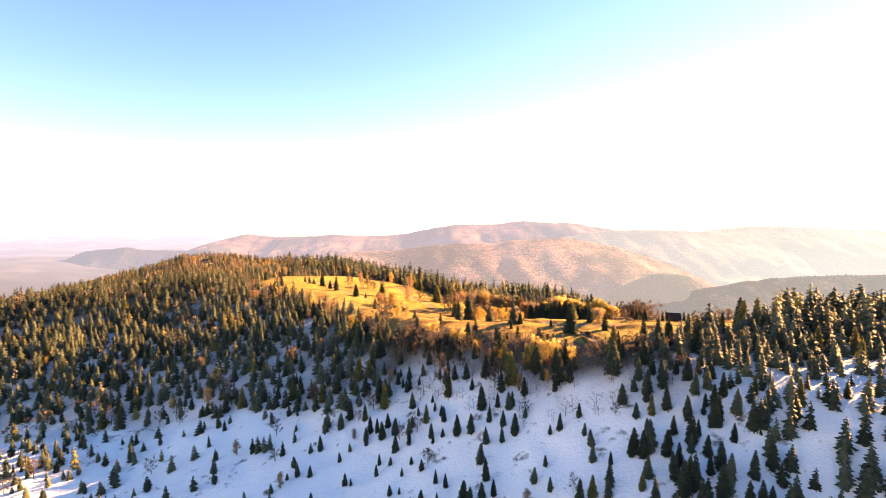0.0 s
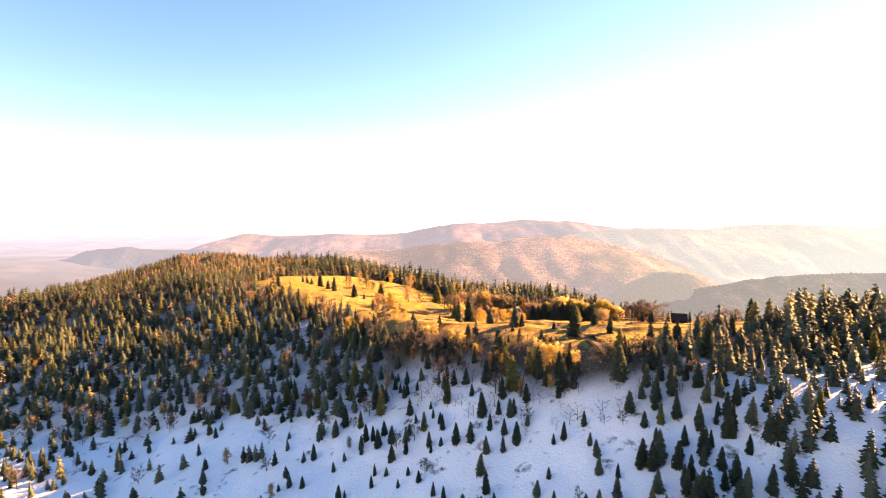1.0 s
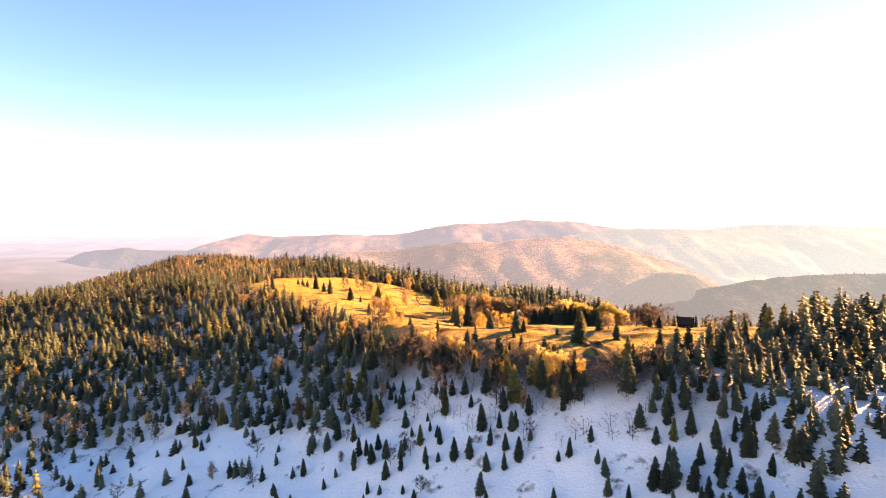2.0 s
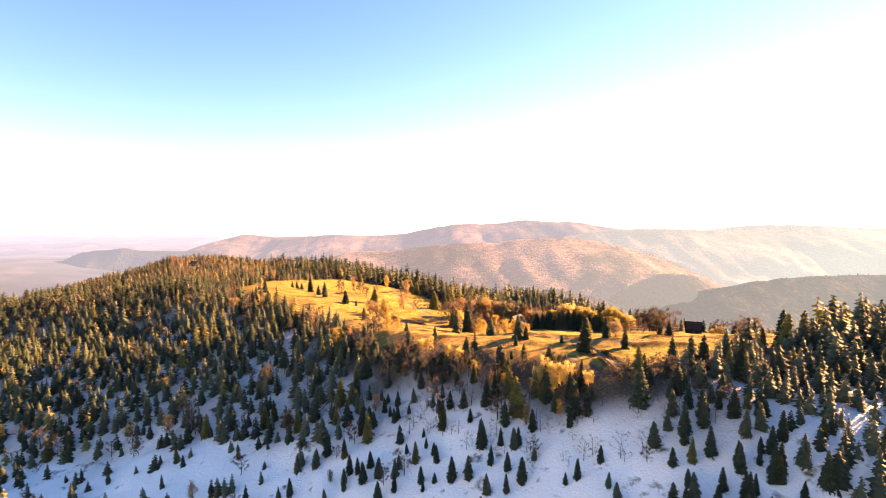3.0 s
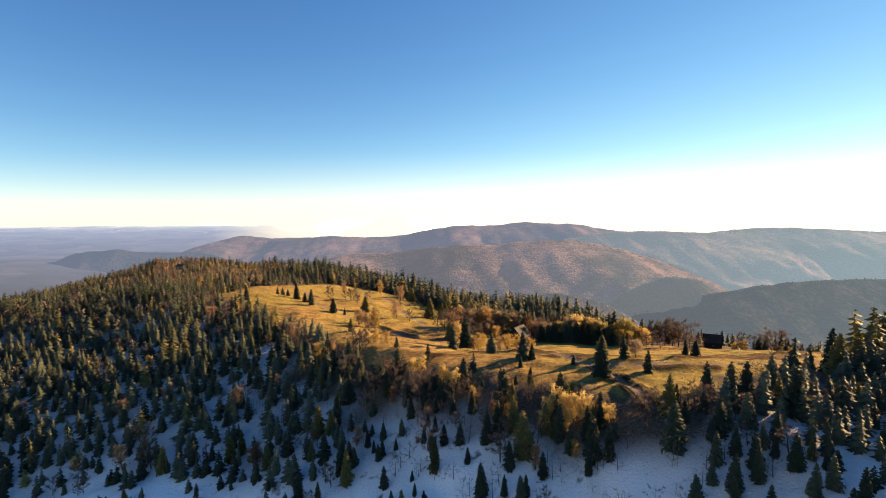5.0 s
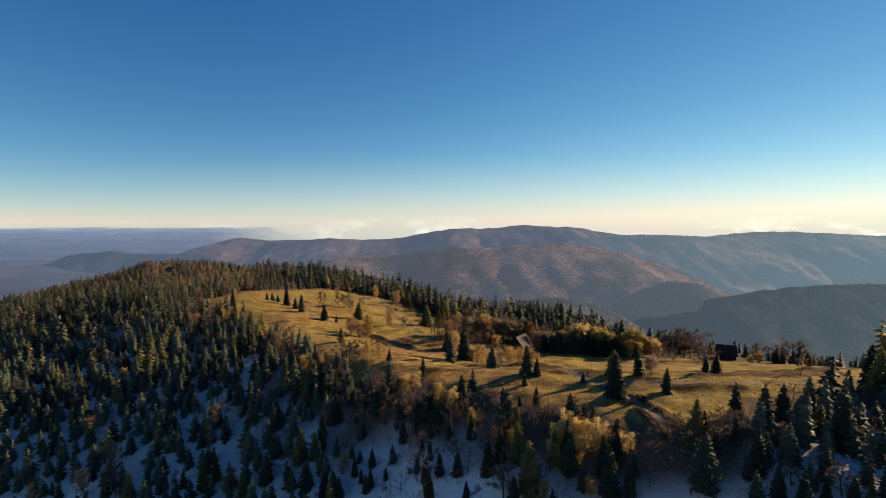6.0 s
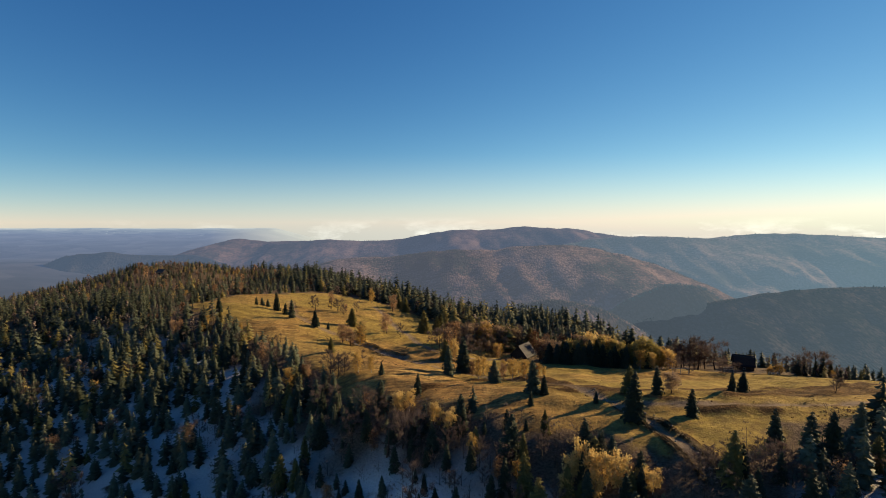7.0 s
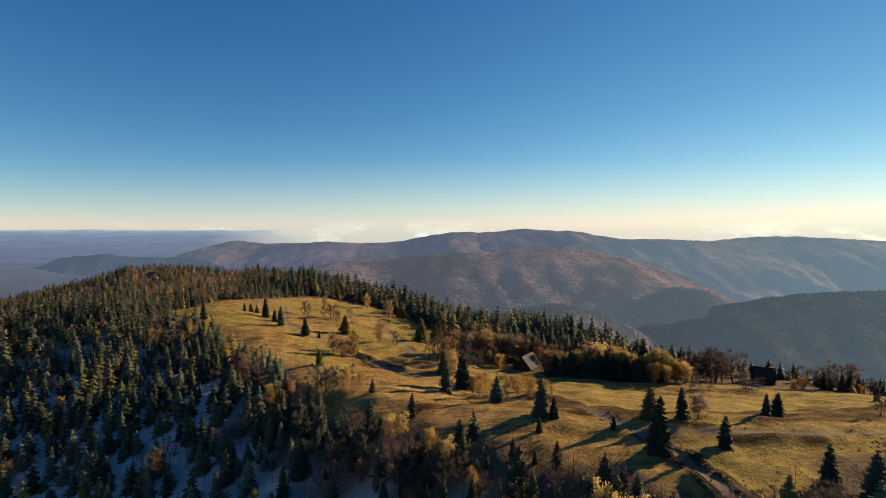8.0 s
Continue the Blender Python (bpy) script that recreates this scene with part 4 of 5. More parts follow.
size = np.where((spots[:, 0] > 104) & (spots[:, 1] > 285) & (behind > -62), size * 0.55, size)
size = size * np.where((spots[:, 1] < snow_line(spots[:, 0]) - 16) & (spots[:, 0] < 52), 0.76, 1)
size = size * np.clip(0.62 + 0.38 * (spots[:, 1] - 155) / 45, 0.62, 1) * np.where((spots[:, 0] > 72) & (spots[:, 1] < 215), 0.86, 1)
size = size * np.where((behind < -60) & (spots[:, 1] > 190), 1 - 0.30 * np.clip((60 - spots[:, 0]) / 40, 0, 1), 1)
size = size * np.where(kind == 0, 1 - 0.35 * np.clip(2 * low_rim, 0, 1), 1)
kind = np.where((spots[:, 0] > 58) & (spots[:, 1] < 206) & (kind > 0) & (pick < 0.7), 0, kind)
size = np.where((spots[:, 1] > 320) & (spots[:, 0] < 60), size * rng.uniform(0.5, 1.12, len(spots)), size)
size = np.where((spots[:, 1] > 400) & (behind < -75), np.clip(size, 5.5, 13) * np.where(kind == 0, 1.0, 0.82), size)
size = np.where((spots[:, 0] > 44) & (spots[:, 0] < 98) & (spots[:, 1] > 340) & (spots[:, 1] < 388), size * 0.68, size)      # young stand behind the hut
reach = np.hypot(spots[:, 0] - 15, spots[:, 1] - 140)      # the stretch nearest to the flight
LIMIT = {4: 60, 0: 240, 1: 40, 2: 30, 3: 130}
for k, kinds, mid_shapes, mats, group, stuff, label, cat in (
        (0, spruces, SPRUCE_MID, [BARK, NEEDLE], "spruces of the front slope", "spruce_forest", "dense dark green spruce forest covering the hill", "forest"),
        (4, larches, SPRUCE_FAR, [BARK, LARCH], "olive conifers of the woods", "conifer_grove", "olive green conifers along the edge of the woods", "forest"),
        (1, golds, LEAFY_MID, [BIRCH_BARK, GOLD], "golden birches of the woods", "birch_grove", "scattered golden birches among the spruces", "forest"),
        (2, rusts, LEAFY_MID, [BARK, RUST], "orange trees of the woods", "beech_grove", "scattered rusty orange trees among the spruces", "forest"),
        (3, bares, BARE_MID, [BARK, TWIG], "bare trees of the woods", "bare_grove", "scattered leafless brown trees among the spruces", "forest")):
    mine = np.flatnonzero(kind == k)
    mine = mine[np.argsort(reach[mine])]
    for i in mine[:LIMIT[k]]:
        plant(kinds, spots[i, 0], spots[i, 1], size[i], group)
    rest = mine[LIMIT[k]:]
    if not len(rest):
        continue
    data = np.column_stack([spots[rest], sz[rest] - 0.2, size[rest]])
    if k == 0:
        close = ((data[:, 1] < 330) & (data[:, 0] > -330)) | ((data[:, 0] > -20) & (data[:, 1] < 420))
        stand(stuff, data[close], SPRUCE_MID, mats, label, cat, 5)
        stand("far_spruce_forest", data[~close], SPRUCE_FAR, mats, "far dark green spruce forest along the ridge", cat, 6)
    else:
        stand(stuff, data, mid_shapes, mats, label, cat, 7 + k)

# young growth under the edge of the wood, and the open slope behind the start of the flight
low_xy = np.column_stack([rng.uniform(-75, 120, 5200), rng.uniform(150, 320, 5200)])
low_m = inside(low_xy[:, 0], low_xy[:, 1])
low_b = 0.832 * (low_xy[:, 0] - 100) + 0.555 * (low_xy[:, 1] - 330)
low_xy = low_xy[(low_m < -1) & (low_m > -42) & (low_b < -60) & (rng.random(len(low_m)) < 0.75 + 0.4 * wave(low_xy[:, 0], low_xy[:, 1], 22, 58))][:480]
stand("bare_undergrowth", np.column_stack([low_xy, ground_z(low_xy[:, 0], low_xy[:, 1]) - 0.2, rng.uniform(2.2, 5.5, len(low_xy))]),
      [broadleaf_shape(480 + i, 0, 0.02, 0.42, 110, 0.08, light=True) for i in range(4)], [BARK, TWIG],
      "bare brown shrubs crowding the edge of the wood", "shrubs", 15)
open_xy = np.column_stack([rng.uniform(-170, 190, 240), rng.uniform(-120, 95, 240)])
stand("slope_spruces", np.column_stack([open_xy, ground_z(open_xy[:, 0], open_xy[:, 1]) - 0.2, rng.uniform(4, 8, len(open_xy))]),
      SPRUCE_MID, [BARK, NEEDLE], "scattered young spruces on the open snowy slope", "forest", 16)


# ---- woods on the distant slopes ----
def woods(name, surface, count, tall, material, label, seed, v_min=-1.0, v_max=0.02):
    """Thousands of far trees joined on a slope: small ragged spires and domes of one closed wood."""
    r = np.random.default_rng(seed)
    rows, cols = surface[0].shape
    lo, hi = (v_min + 1) / 1.6 * (rows - 1), (v_max + 1) / 1.6 * (rows - 1)
    i, j = r.uniform(lo, hi - 1, 4 * count), r.uniform(0, cols - 2, 4 * count)
    a, b = i.astype(int), j.astype(int)
    p, q = i - a, j - b
    x, y, z = ((1 - p) * ((1 - q) * S[a, b] + q * S[a, b + 1]) + p * ((1 - q) * S[a + 1, b] + q * S[a + 1, b + 1]) for S in surface)
    keep_ = (np.abs(x) < 1.05 * y + 60) & (r.random(len(x)) < 0.80 + 0.3 * wave(x, y, 160, 90))
    x, y, z = x[keep_][:count], y[keep_][:count], z[keep_][:count]
    m = len(x)
    pointed = r.random(m) < np.clip(0.5 + 0.5 * wave(x, y, 200, 92), 0.1, 0.9)
    h = tall * r.uniform(0.55, 1.25, m)
    turn = r.uniform(0, 6.283, (m, 1)) + np.array([[0, 1.571, 3.142, 4.712]]) + r.normal(0, 0.2, (m, 4))
    rad = (h * np.where(pointed, 0.30, 0.40))[:, None] * r.uniform(0.75, 1.3, (m, 4))
    low = np.where(pointed, 0.0, 0.42)[:, None] * h[:, None] + r.normal(0, 0.05, (m, 4)) * h[:, None]
    ring = np.stack([x[:, None] + rad * np.cos(turn), y[:, None] + rad * np.sin(turn), z[:, None] + low], -1)
    tip = np.stack([x, y, z + h], -1)[:, None]
    v = np.concatenate([ring, tip], 1).reshape(-1, 3)
    k = 5 * np.arange(m)[:, None, None]
    f = (k + np.array([[0, 1, 4], [1, 2, 4], [2, 3, 4], [3, 0, 4]])).reshape(-1, 3)
    tint = np.repeat(np.where(pointed, 0.25, 0.75) + r.uniform(-0.25, 0.25, m), 5)
    return tagged(new(name, mesh_of(name, v, f, material, attrs=[("tint", tint)], smooth=True)), label, "forest", kind="stuff")


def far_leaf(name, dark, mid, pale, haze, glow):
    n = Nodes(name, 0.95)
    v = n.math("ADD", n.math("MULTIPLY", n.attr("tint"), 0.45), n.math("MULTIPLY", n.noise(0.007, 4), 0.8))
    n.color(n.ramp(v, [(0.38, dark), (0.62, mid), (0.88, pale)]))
    # haze painted as emission on the trees, as on the slopes under them
    painted_haze(n, haze, glow)
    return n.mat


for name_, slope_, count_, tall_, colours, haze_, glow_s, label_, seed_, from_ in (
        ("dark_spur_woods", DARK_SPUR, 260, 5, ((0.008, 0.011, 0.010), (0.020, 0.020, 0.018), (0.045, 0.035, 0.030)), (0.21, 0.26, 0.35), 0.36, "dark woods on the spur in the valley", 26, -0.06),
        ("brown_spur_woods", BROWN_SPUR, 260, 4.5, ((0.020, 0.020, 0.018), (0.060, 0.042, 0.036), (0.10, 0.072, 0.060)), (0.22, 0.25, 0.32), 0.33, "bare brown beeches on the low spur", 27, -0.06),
        # near-black too, to carry on the hill's painted shade
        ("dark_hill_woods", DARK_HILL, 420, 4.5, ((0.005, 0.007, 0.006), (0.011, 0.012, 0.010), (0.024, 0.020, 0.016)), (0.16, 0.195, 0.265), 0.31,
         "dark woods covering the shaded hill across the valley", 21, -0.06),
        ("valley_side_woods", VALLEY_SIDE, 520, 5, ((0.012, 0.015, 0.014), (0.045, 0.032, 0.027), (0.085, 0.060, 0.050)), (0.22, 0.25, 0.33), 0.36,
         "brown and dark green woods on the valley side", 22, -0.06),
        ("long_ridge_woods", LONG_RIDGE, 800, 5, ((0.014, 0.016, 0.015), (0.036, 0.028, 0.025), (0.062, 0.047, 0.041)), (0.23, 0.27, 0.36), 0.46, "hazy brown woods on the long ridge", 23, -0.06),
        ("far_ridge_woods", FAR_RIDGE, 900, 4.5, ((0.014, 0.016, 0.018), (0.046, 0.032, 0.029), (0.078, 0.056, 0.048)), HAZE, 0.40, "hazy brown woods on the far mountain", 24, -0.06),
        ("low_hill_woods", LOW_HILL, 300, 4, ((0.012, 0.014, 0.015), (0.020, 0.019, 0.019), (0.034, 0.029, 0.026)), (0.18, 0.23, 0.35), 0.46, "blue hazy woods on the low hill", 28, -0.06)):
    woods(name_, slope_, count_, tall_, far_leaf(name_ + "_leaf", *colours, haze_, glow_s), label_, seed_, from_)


lx, ly = np.meshgrid(np.arange(-1900, -560, 14.0), np.arange(-0.99, 0.59, 0.0222))
ly = 560 + (ly + 1) / 1.6 * 740
# with only a trace of the painted haze emission
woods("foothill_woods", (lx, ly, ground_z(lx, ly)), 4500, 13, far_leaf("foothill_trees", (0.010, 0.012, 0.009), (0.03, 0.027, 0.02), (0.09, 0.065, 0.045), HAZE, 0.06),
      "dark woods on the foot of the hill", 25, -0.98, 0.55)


# ---- low clouds and a painted haze band over the horizon ----
n = Nodes("low_cloud_and_haze", 1.0)
puff = n.noise(0.0022, 6, 0.6, stretch=(0.55, 1, 1.6))
sepc = n.t.nodes.new("ShaderNodeSeparateXYZ")
n.link(n.geo.outputs["Position"], sepc.inputs[0])
low = n.step(sepc.outputs["Z"], 110.0, -50.0)
# glowing cream haze added to the cloud sheet, fading upward and to the left
haze_band = n.math("MULTIPLY", n.math("POWER", n.step(sepc.outputs["Z"], 735.0, -50.0), 1.6), n.step(sepc.outputs["X"], -6500.0, -200.0))
alpha = n.math("MAXIMUM", n.math("MULTIPLY", n.math("MULTIPLY", n.step(puff, 0.47, 0.66), low), n.step(sepc.outputs["X"], -1900.0, -430.0)), n.math("MULTIPLY", haze_band, 0.95))
glow_ = n.t.nodes.new("ShaderNodeEmission")
glow_.inputs["Color"].default_value = (0.80, 0.785, 0.765, 1)
n.link(n.math("ADD", 0.86, n.math("MULTIPLY", n.math("MULTIPLY", n.step(puff, 0.50, 0.62), low), 0.5)), glow_.inputs["Strength"])
clear = n.t.nodes.new("ShaderNodeBsdfTransparent")
mixed_ = n.t.nodes.new("ShaderNodeMixShader")
n.link(n.math("MULTIPLY", alpha, 0.8), mixed_.inputs[0])
n.link(clear.outputs[0], mixed_.inputs[1])
n.link(glow_.outputs[0], mixed_.inputs[2])
n.link(mixed_.outputs[0], n.t.nodes["Material Output"].inputs["Surface"])
cx_, cz_ = np.meshgrid(np.linspace(-5400, 6600, 60), np.linspace(-310, 750, 10))
q = np.arange(cx_.size).reshape(cx_.shape)
cloud = new("backdrop_cloud", mesh_of("backdrop_cloud", np.stack([cx_, 4870 - 0.00001 * cx_ ** 2, cz_], -1).reshape(-1, 3),
                                      np.stack([q[:-1, :-1], q[:-1, 1:], q[1:, 1:], q[1:, :-1]], -1).reshape(-1, 4), n.mat, smooth=True))
tagged(cloud, "thin cream clouds and painted haze low over the horizon", "cloud", kind="structure")


# ---- buildings ----
def part(name, bm, material, parent, label=""):
    me = bpy.data.meshes.new(name)
    bm.to_mesh(me)
    bm.free()
    me.materials.append(material)
    ob = new(name, me)
    ob.parent = parent
    return tagged(ob, label)


def prism(points, y0, y1):
    """A solid from a closed outline in x and z, between two y."""
    bm = bmesh.new()
    a = [bm.verts.new((x, y0, z)) for x, z in points]
    b = [bm.verts.new((x, y1, z)) for x, z in points]
    bm.faces.new(a)
    bm.faces.new(b[::-1])
    for i in range(len(a)):
        j = (i + 1) % len(a)
        bm.faces.new((a[j], a[i], b[i], b[j]))
    bmesh.ops.recalc_face_normals(bm, faces=bm.faces)
    return bm


def block(x0, x1, y0, y1, z0, z1, bevel=0.0):
    bm = prism([(x0, z0), (x1, z0), (x1, z1), (x0, z1)], y0, y1)
    if bevel:
        bmesh.ops.bevel(bm, geom=bm.edges[:], offset=bevel, segments=1, affect="EDGES")
    return bm


def board_material(name, a, b, rough=0.85):
    n = Nodes(name, rough)
    co = n.t.nodes.new("ShaderNodeTexCoord")
    f = n.noise(2.2, 5, 0.6, co.outputs["Object"], (3.5, 3.5, 0.35))
    n.color(n.ramp(n.math("ADD", n.math("MULTIPLY", f, 0.75), n.math("MULTIPLY", n.random(), 0.25)), [(0.3, a), (0.75, b)]))
    n.bump(f, 0.5, 0.02)
    return n.mat


TIMBER = board_material("dark_weathered_timber", (0.018, 0.014, 0.011), (0.065, 0.05, 0.04))
SHINGLE = board_material("grey_weathered_shingles", (0.035, 0.033, 0.032), (0.095, 0.089, 0.084))
DARKROOF = board_material("dark_roofing", (0.008, 0.008, 0.009), (0.020, 0.019, 0.020))
PALE = board_material("pale_plaster", (0.55, 0.53, 0.48), (0.72, 0.70, 0.66))
SILVER = board_material("silvery_bare_wood", (0.20, 0.18, 0.15), (0.42, 0.38, 0.32))
PANE = Nodes("window_glass", 0.08).color((0.02, 0.025, 0.03)).mat
STONE = bark_material("grey_field_stone", (0.10, 0.095, 0.085), (0.32, 0.30, 0.27))


def gabled_house(name, x, y, turn, wide, long, eaves, ridge_z, wall, roof, label, category, loft=0.0, windows=2):
    """A timber building: plinth, walls with gables, two roof slopes of lapped courses, doors and windows."""
    root = new(name)
    root.matrix_basis = pose(x, y, at_ground(x, y) - 0.25, 0, 0, turn)
    w, l = wide / 2, long / 2
    part("plinth", block(-w - 0.08, w + 0.08, -l - 0.08, l + 0.08, -0.6, 0.55, 0.03), STONE, root, "grey field stone plinth")
    gable = [(-w, 0.55), (w, 0.55), (w, eaves), (w * loft, ridge_z - 0.5), (0, ridge_z - 0.25), (-w * loft, ridge_z - 0.5), (-w, eaves)] if loft else \
        [(-w, 0.55), (w, 0.55), (w, eaves), (0, ridge_z - 0.2), (-w, eaves)]
    part("wall", prism(gable, -l, l), wall, root)
    for k in range(int(long / 0.9)):
        yy = -l + 0.12 + k * (long - 0.24) / max(1, int(long / 0.9) - 1)
        for s in (-1, 1):
            part("wall_board", block(s * w - 0.03, s * w + 0.03, yy - 0.07, yy + 0.07, 0.56, eaves - 0.05), wall, root)
    over, steps = 0.55, 9
    for s in (-1, 1):
        slope = part("roof_slope", prism([(0, ridge_z), (s * (w + over), eaves - over * (ridge_z - eaves) / w),
                                          (s * (w + over), eaves - over * (ridge_z - eaves) / w - 0.14), (0, ridge_z - 0.14)], -l - 0.5, l + 0.5), roof, root)
        dx, dz = s * (w + over), -(ridge_z - eaves) * (1 + over / w)
        for k in range(steps):
            a, b = k / steps, (k + 1) / steps
            part("shingle_course", prism([(dx * a, ridge_z + dz * a + 0.012), (dx * b, ridge_z + dz * b + 0.055), (dx * b, ridge_z + dz * b + 0.005),
                                          (dx * a, ridge_z + dz * a + 0.004)], -l - 0.52, l + 0.52), roof, slope)
    part("ridge_board", block(-0.14, 0.14, -l - 0.54, l + 0.54, ridge_z - 0.02, ridge_z + 0.1, 0.02), roof, root)
    door = part("door", block(-0.55, 0.55, -l - 0.07, -l + 0.02, 0.55, 2.6, 0.015), wall, root, "dark plank door")
    part("handle", block(0.36, 0.42, -l - 0.12, -l - 0.06, 1.5, 1.66), STONE, door)
    for k in range(windows):
        yy = -l + long * (k + 1) / (windows + 1)
        for s in (-1, 1):
            win = part("window", block(s * w - 0.06, s * w + 0.06, yy - 0.5, yy + 0.5, 1.35, 2.45, 0.01), SILVER, root, "small framed window")
            part("pane", block(s * w - 0.075, s * w + 0.075, yy - 0.4, yy + 0.4, 1.45, 2.35), PANE, win)
    return tagged(root, label, category)


gabled_house("log_hut", 48, 335, -37, 9.0, 10.5, 2.7, 7.6, TIMBER, SHINGLE, "dark log hut with steep grey shingle roof among trees", "hut")
gabled_house("barn", 153, 320.5, 66, 8.0, 8.5, 3.6, 7.6, TIMBER, DARKROOF, "large dark wooden barn at the meadow's far edge", "barn", 0.35, 1)
gabled_house("cottage", -306, 630, 65, 7.0, 11.0, 2.8, 6.0, TIMBER, SHINGLE, "weathered wooden cottage with grey roof among hilltop trees", "house")


def bale(x, y, turn):
    """A wrapped round bale lying on its side, with a ribbed film."""
    root = new("hay_bale")
    root.matrix_basis = pose(x, y, at_ground(x, y) - 0.05, 0, 0, turn)
    v, f = tube(None, [(-0.62, 0, 0.62), (-0.55, 0, 0.62), (0.55, 0, 0.62), (0.62, 0, 0.62)], [0.52, 0.62, 0.62, 0.52], 14)
    body = new("wrapped_roll", mesh_of("wrapped_roll", v, f, PALE))
    body.parent = root
    for s in (-1, 1):
        v, f = tube(None, [(0.60 * s, 0, 0.62), (0.64 * s, 0, 0.62)], [0.53, 0.02], 14)
        end = new("end_cap", mesh_of("end_cap", v, f, PALE))
        end.parent = root
    return tagged(root, "white wrapped round hay bale lying in the grass", "hay bale", "white bales by the barn")


for x, y, turn in ((158.5, 309, 10), (160.6, 309.6, 40), (162.6, 309.2, 75)):
    bale(x, y, turn)


def drying_rack(x, y, turn, long=8.0):
    """Two forked posts and long poles laid across."""
    root = new("drying_rack")
    root.matrix_basis = pose(x, y, at_ground(x, y) - 0.2, 0, 0, turn)
    for s in (-1, 0, 1):
        v, f = tube(None, [(s * long * 0.42, 0, 0), (s * long * 0.42 + 0.05, 0.02, 1.2), (s * long * 0.42, 0, 2.5)], [0.13, 0.11, 0.09], 7)
        p = new("post", mesh_of("post", v, f, SILVER))
        p.parent = root
    for z, yy in ((2.35, 0.12), (2.2, -0.12), (1.3, 0.12)):
        v, f = tube(None, [(-long / 2, yy, z), (0, yy + 0.03, z - 0.06), (long / 2, yy, z + 0.02)], [0.085, 0.09, 0.075], 6)
        p = new("pole", mesh_of("pole", v, f, SILVER))
        p.parent = root
    return tagged(root, "silvery wooden pole rack standing under meadow trees", "rack")


drying_rack(102.5, 280, 4)
drying_rack(122.5, 280.5, 10, 5.5)


def utility_pole(x, y, turn, tall=7.5):
    """A weathered pole with a crossarm and two insulators."""
    root = new("utility_pole")
    root.matrix_basis = pose(x, y, at_ground(x, y) - 0.3, 0, 0, turn)
    v, f = tube(None, [(0, 0, 0), (0.02, 0, tall * 0.5), (0, 0, tall)], [0.15, 0.13, 0.10], 8)
    stem = new("pole", mesh_of("pole", v, f, SILVER))
    stem.parent = root
    arm = part("crossarm", block(-0.8, 0.8, -0.06, 0.06, tall - 0.55, tall - 0.42, 0.01), SILVER, root)
    for side in (-0.7, 0.7):
        v, f = tube(None, [(side, 0, tall - 0.44), (side, 0, tall - 0.36), (side, 0, tall - 0.22)], [0.03, 0.06, 0.045], 8)
        cup = new("insulator", mesh_of("insulator", v, f, PALE))
        cup.parent = arm
    return tagged(root, "thin weathered wooden pole at the edge of the wood", "pole")


utility_pole(1, 440, 25)


# ---- small growth ----
def tufts(name, spots_, tall, material, label, seed, blades=7):
    """Grass tussocks and low heath joined into one mesh."""
    r = np.random.default_rng(seed)
    n_ = len(spots_)
    a = r.uniform(0, 6.283, (n_, blades))
    rad = r.uniform(0.10, 0.5, (n_, blades))
    h = r.uniform(0.35, 1.0, (n_, blades)) * (tall * r.uniform(0.5, 1.3, (n_, 1)))
    base = np.stack([spots_[:, :1] + 0.35 * rad * np.cos(a), spots_[:, 1:2] + 0.35 * rad * np.sin(a), np.repeat(spots_[:, 2:3] - 0.05, blades, 1)], -1)
    side = np.stack([-np.sin(a), np.cos(a), 0 * a], -1) * 0.16
    tip = base + np.stack([np.cos(a) * rad, np.sin(a) * rad, h], -1)
    v = np.stack([base - side, base + side, tip], 2).reshape(-1, 3)
    f = np.arange(len(v)).reshape(-1, 3)
    t = np.repeat(r.random(n_), blades * 3)
    return tagged(new(name, mesh_of(name, v, f, material, attrs=[("tint", t)])), label, "grass", kind="stuff")


STRAW = foliage("dry_grass", (0.10, 0.07, 0.025), (0.23, 0.165, 0.045), (0.38, 0.29, 0.085), 0.3)
HEATH = foliage("brown_heath", (0.055, 0.034, 0.018), (0.13, 0.080, 0.037), (0.24, 0.155, 0.070), 0.35)
r2 = np.random.default_rng(8)
gxy = np.column_stack([r2.uniform(-160, 200, 60000), r2.uniform(180, 470, 60000)])
ins = inside(gxy[:, 0], gxy[:, 1])
lane_d = np.minimum.reduce([near_line(gxy[:, 0], gxy[:, 1], p) for p in PATHS])
ok = (ins > -4) & (lane_d > 1.6) & (heath(gxy[:, 0], gxy[:, 1])[0] < 0.35)
gxy, ins = gxy[ok], ins[ok]
gxyz = np.column_stack([gxy, ground_z(gxy[:, 0], gxy[:, 1])])
heathy = wave(gxy[:, 0] * 0.5, gxy[:, 1] * 1.8, 30, 70) + 0.9 * np.exp(-np.maximum(ins, 0) / 5) + r2.normal(0, 0.25, len(gxy))
tufts("dry_grass", gxyz[(heathy < 0.55) & ((gxy[:, 0] < 42) | (gxy[:, 1] < 226) | (r2.random(len(gxy)) < 0.12))][:13000], 0.15, STRAW, "tan dry grass tussocks covering the meadow", 3)
tufts("brown_heath", gxyz[(heathy > 1.1) & ((gxy[:, 0] < 42) | (gxy[:, 1] < 230))][:2500], 0.32, HEATH, "low brown heath and dead bracken in patches", 4, 9)
bank = np.concatenate([np.column_stack([np.interp(np.linspace(0, 1, 900), np.linspace(0, 1, len(p)), [q_[0] for q_ in p]),
                                        np.interp(np.linspace(0, 1, 900), np.linspace(0, 1, len(p)), [q_[1] for q_ in p])]) for p in PATHS[:1]])
bank = bank + r2.normal(0, 0.35, bank.shape)
side_ = np.where(r2.random(len(bank)) < 0.5, -1, 1) * r2.uniform(1.9, 2.9, len(bank))
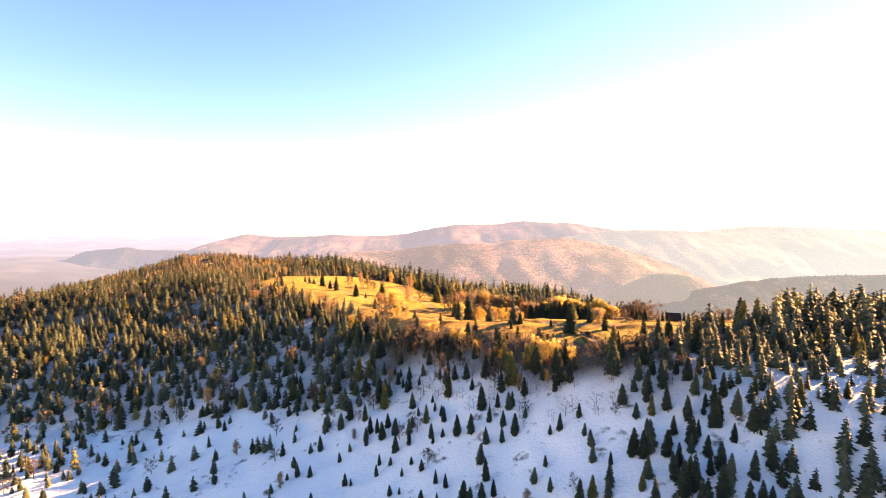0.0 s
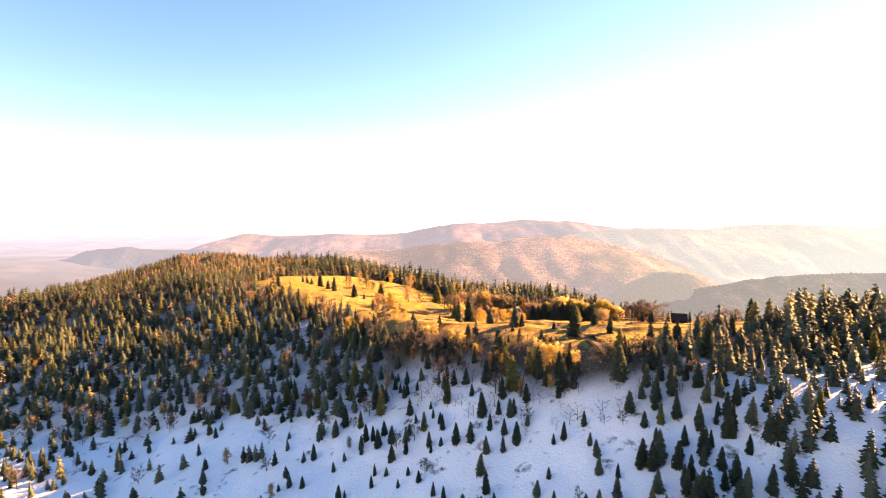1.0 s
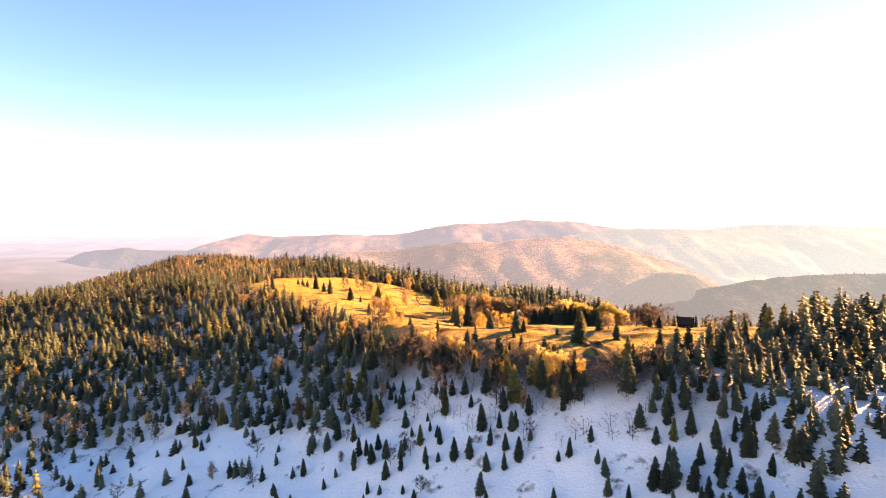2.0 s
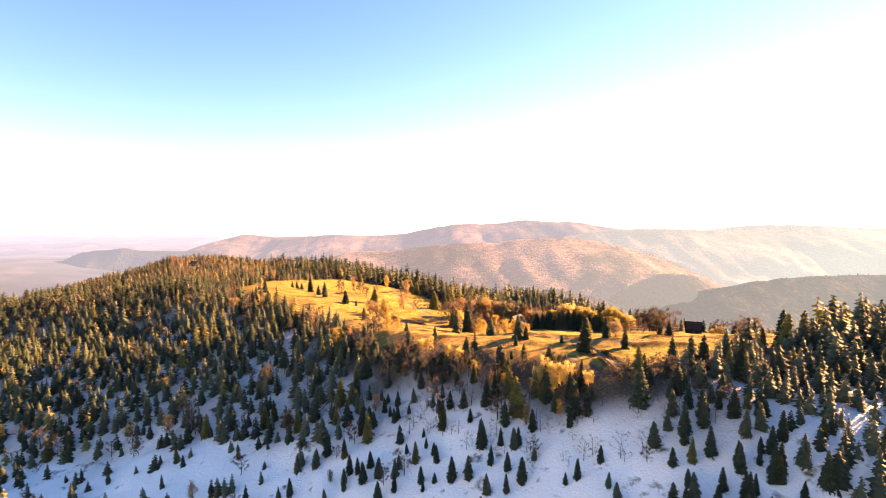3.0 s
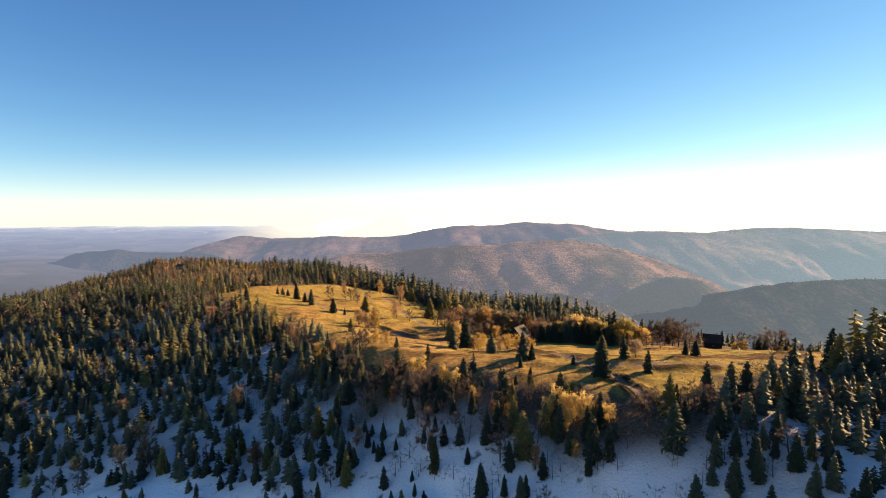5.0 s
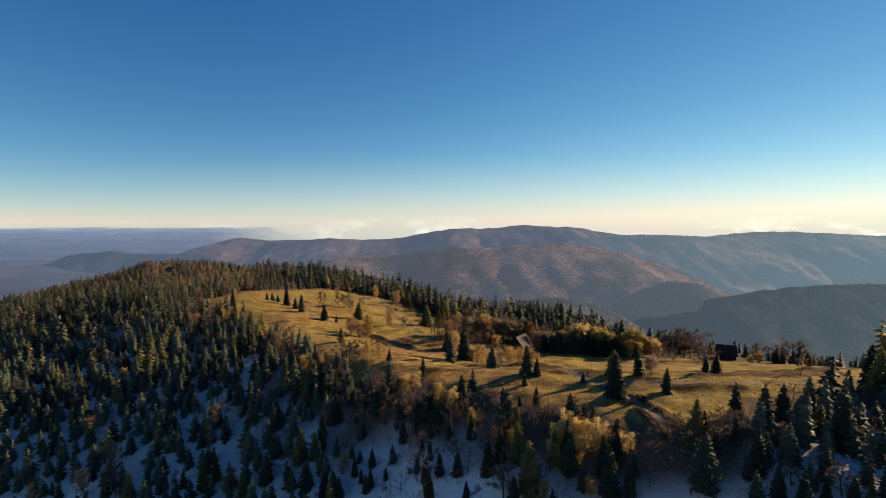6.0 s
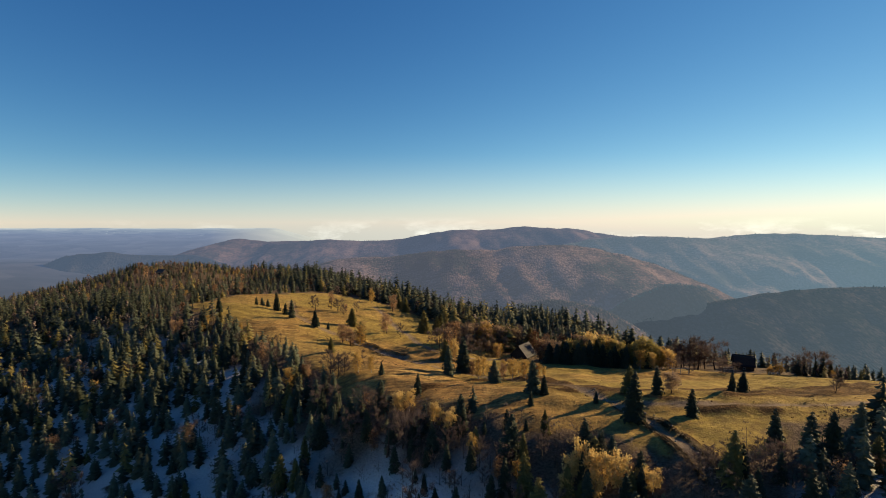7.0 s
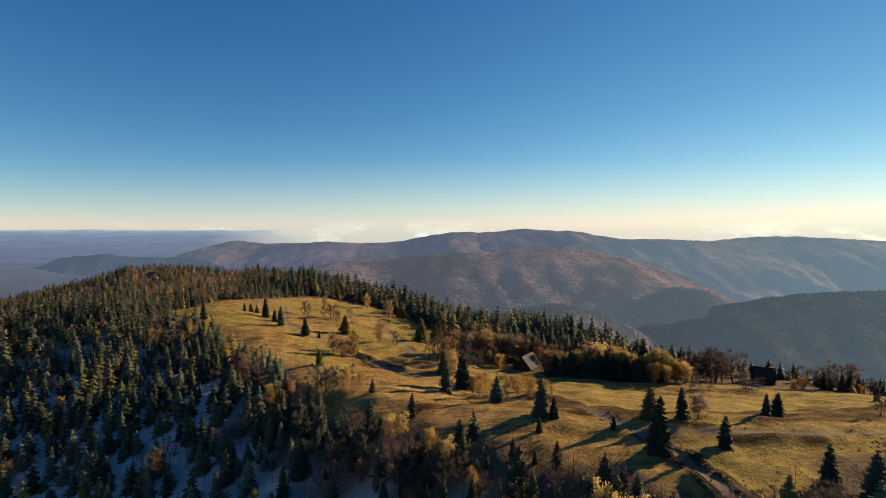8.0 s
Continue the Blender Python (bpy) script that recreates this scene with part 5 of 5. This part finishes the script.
bank[:, 0] += side_ * 0.85
bank[:, 1] += side_ * 0.5
keep_b = r2.random(len(bank)) < np.clip(0.6 + 0.6 * wave(bank[:, 0], bank[:, 1], 18, 77), 0.1, 1)
bank = bank[keep_b & ~((bank[:, 1] > 228) & (bank[:, 1] < 268))]
hollow_t = r2.random(420)
rim_b = np.column_stack([np.interp(hollow_t, np.linspace(0, 1, 4), [q_[0] for q_ in HOLLOW]), np.interp(hollow_t, np.linspace(0, 1, 4), [q_[1] for q_ in HOLLOW])])
rim_b += np.outer(np.where(r2.random(len(rim_b)) < 0.5, -1, 1) * r2.uniform(2.6, 4.6, len(rim_b)), (0.66, 0.75))
bank = np.concatenate([bank, rim_b, rim_b + r2.normal(0, 0.4, rim_b.shape)])
hedge_t = np.sort(r2.random(1500))
hedge = np.column_stack([np.interp(hedge_t, np.linspace(0, 1, 5), [q_[0] for q_ in LANE[:5]]), np.interp(hedge_t, np.linspace(0, 1, 5), [q_[1] for q_ in LANE[:5]])])
hedge[:, 0] += np.where(r2.random(len(hedge)) < 0.55, 2.0, -2.3) + r2.normal(0, 0.28, len(hedge))
hedge = hedge[r2.random(len(hedge)) < np.clip(0.9 + 0.5 * wave(hedge[:, 0], hedge[:, 1], 5, 78), 0.2, 1)]
BANKS = foliage("dark_bank_growth", (0.05, 0.035, 0.02), (0.11, 0.075, 0.036), (0.19, 0.13, 0.06), 0.2)
tufts("bank_growth", np.column_stack([bank, ground_z(bank[:, 0], bank[:, 1])]), 0.2, BANKS, "dark brown growth on the banks of the lane", 6, 9)
tufts("lane_hedge", np.column_stack([hedge, ground_z(hedge[:, 0], hedge[:, 1])]), 0.27, BANKS, "low dark brown hedge along both sides of the sunken track", 7, 11)


def rubble(name, line, count, wide, label, seed):
    """Weathered stones strewn along a line, joined into one mesh."""
    r = np.random.default_rng(seed)
    k = np.linspace(0, 1, len(line))
    t = r.random(count)
    off = r.normal(0, wide, (count, 2))
    xs = np.interp(t, k, [p[0] for p in line]) + off[:, 0]
    ys = np.interp(t, k, [p[1] for p in line]) + off[:, 1]
    zs = ground_z(xs, ys)
    vs, fs = [], []
    for i in range(count):
        ring = [(math.cos(a) * r.uniform(0.6, 1.2), math.sin(a) * r.uniform(0.6, 1.2), r.uniform(-0.1, 0.3)) for a in np.linspace(0, 6.283, 6)[:-1]]
        s = r.uniform(0.15, 0.5)
        v = np.array(ring + [(r.normal(0, 0.2), r.normal(0, 0.2), r.uniform(0.5, 0.9)), (0, 0, -0.4)]) * s + (xs[i], ys[i], zs[i])
        a = 7 * i
        vs.append(v)
        fs += [(a + j, a + (j + 1) % 5, a + 5) for j in range(5)] + [(a + (j + 1) % 5, a + j, a + 6) for j in range(5)]
    return tagged(new(name, mesh_of(name, np.concatenate(vs), fs, STONE)), label, "stones", kind="stuff")


rubble("lane_stones", HOLLOW, 420, 1.3, "grey stones and broken earth along the sunken lane", 12)
rubble("track_stones", [(60, 186), (59, 207), (55, 216), (49, 230)], 45, 1.6, "grey stones on the worn track", 13)
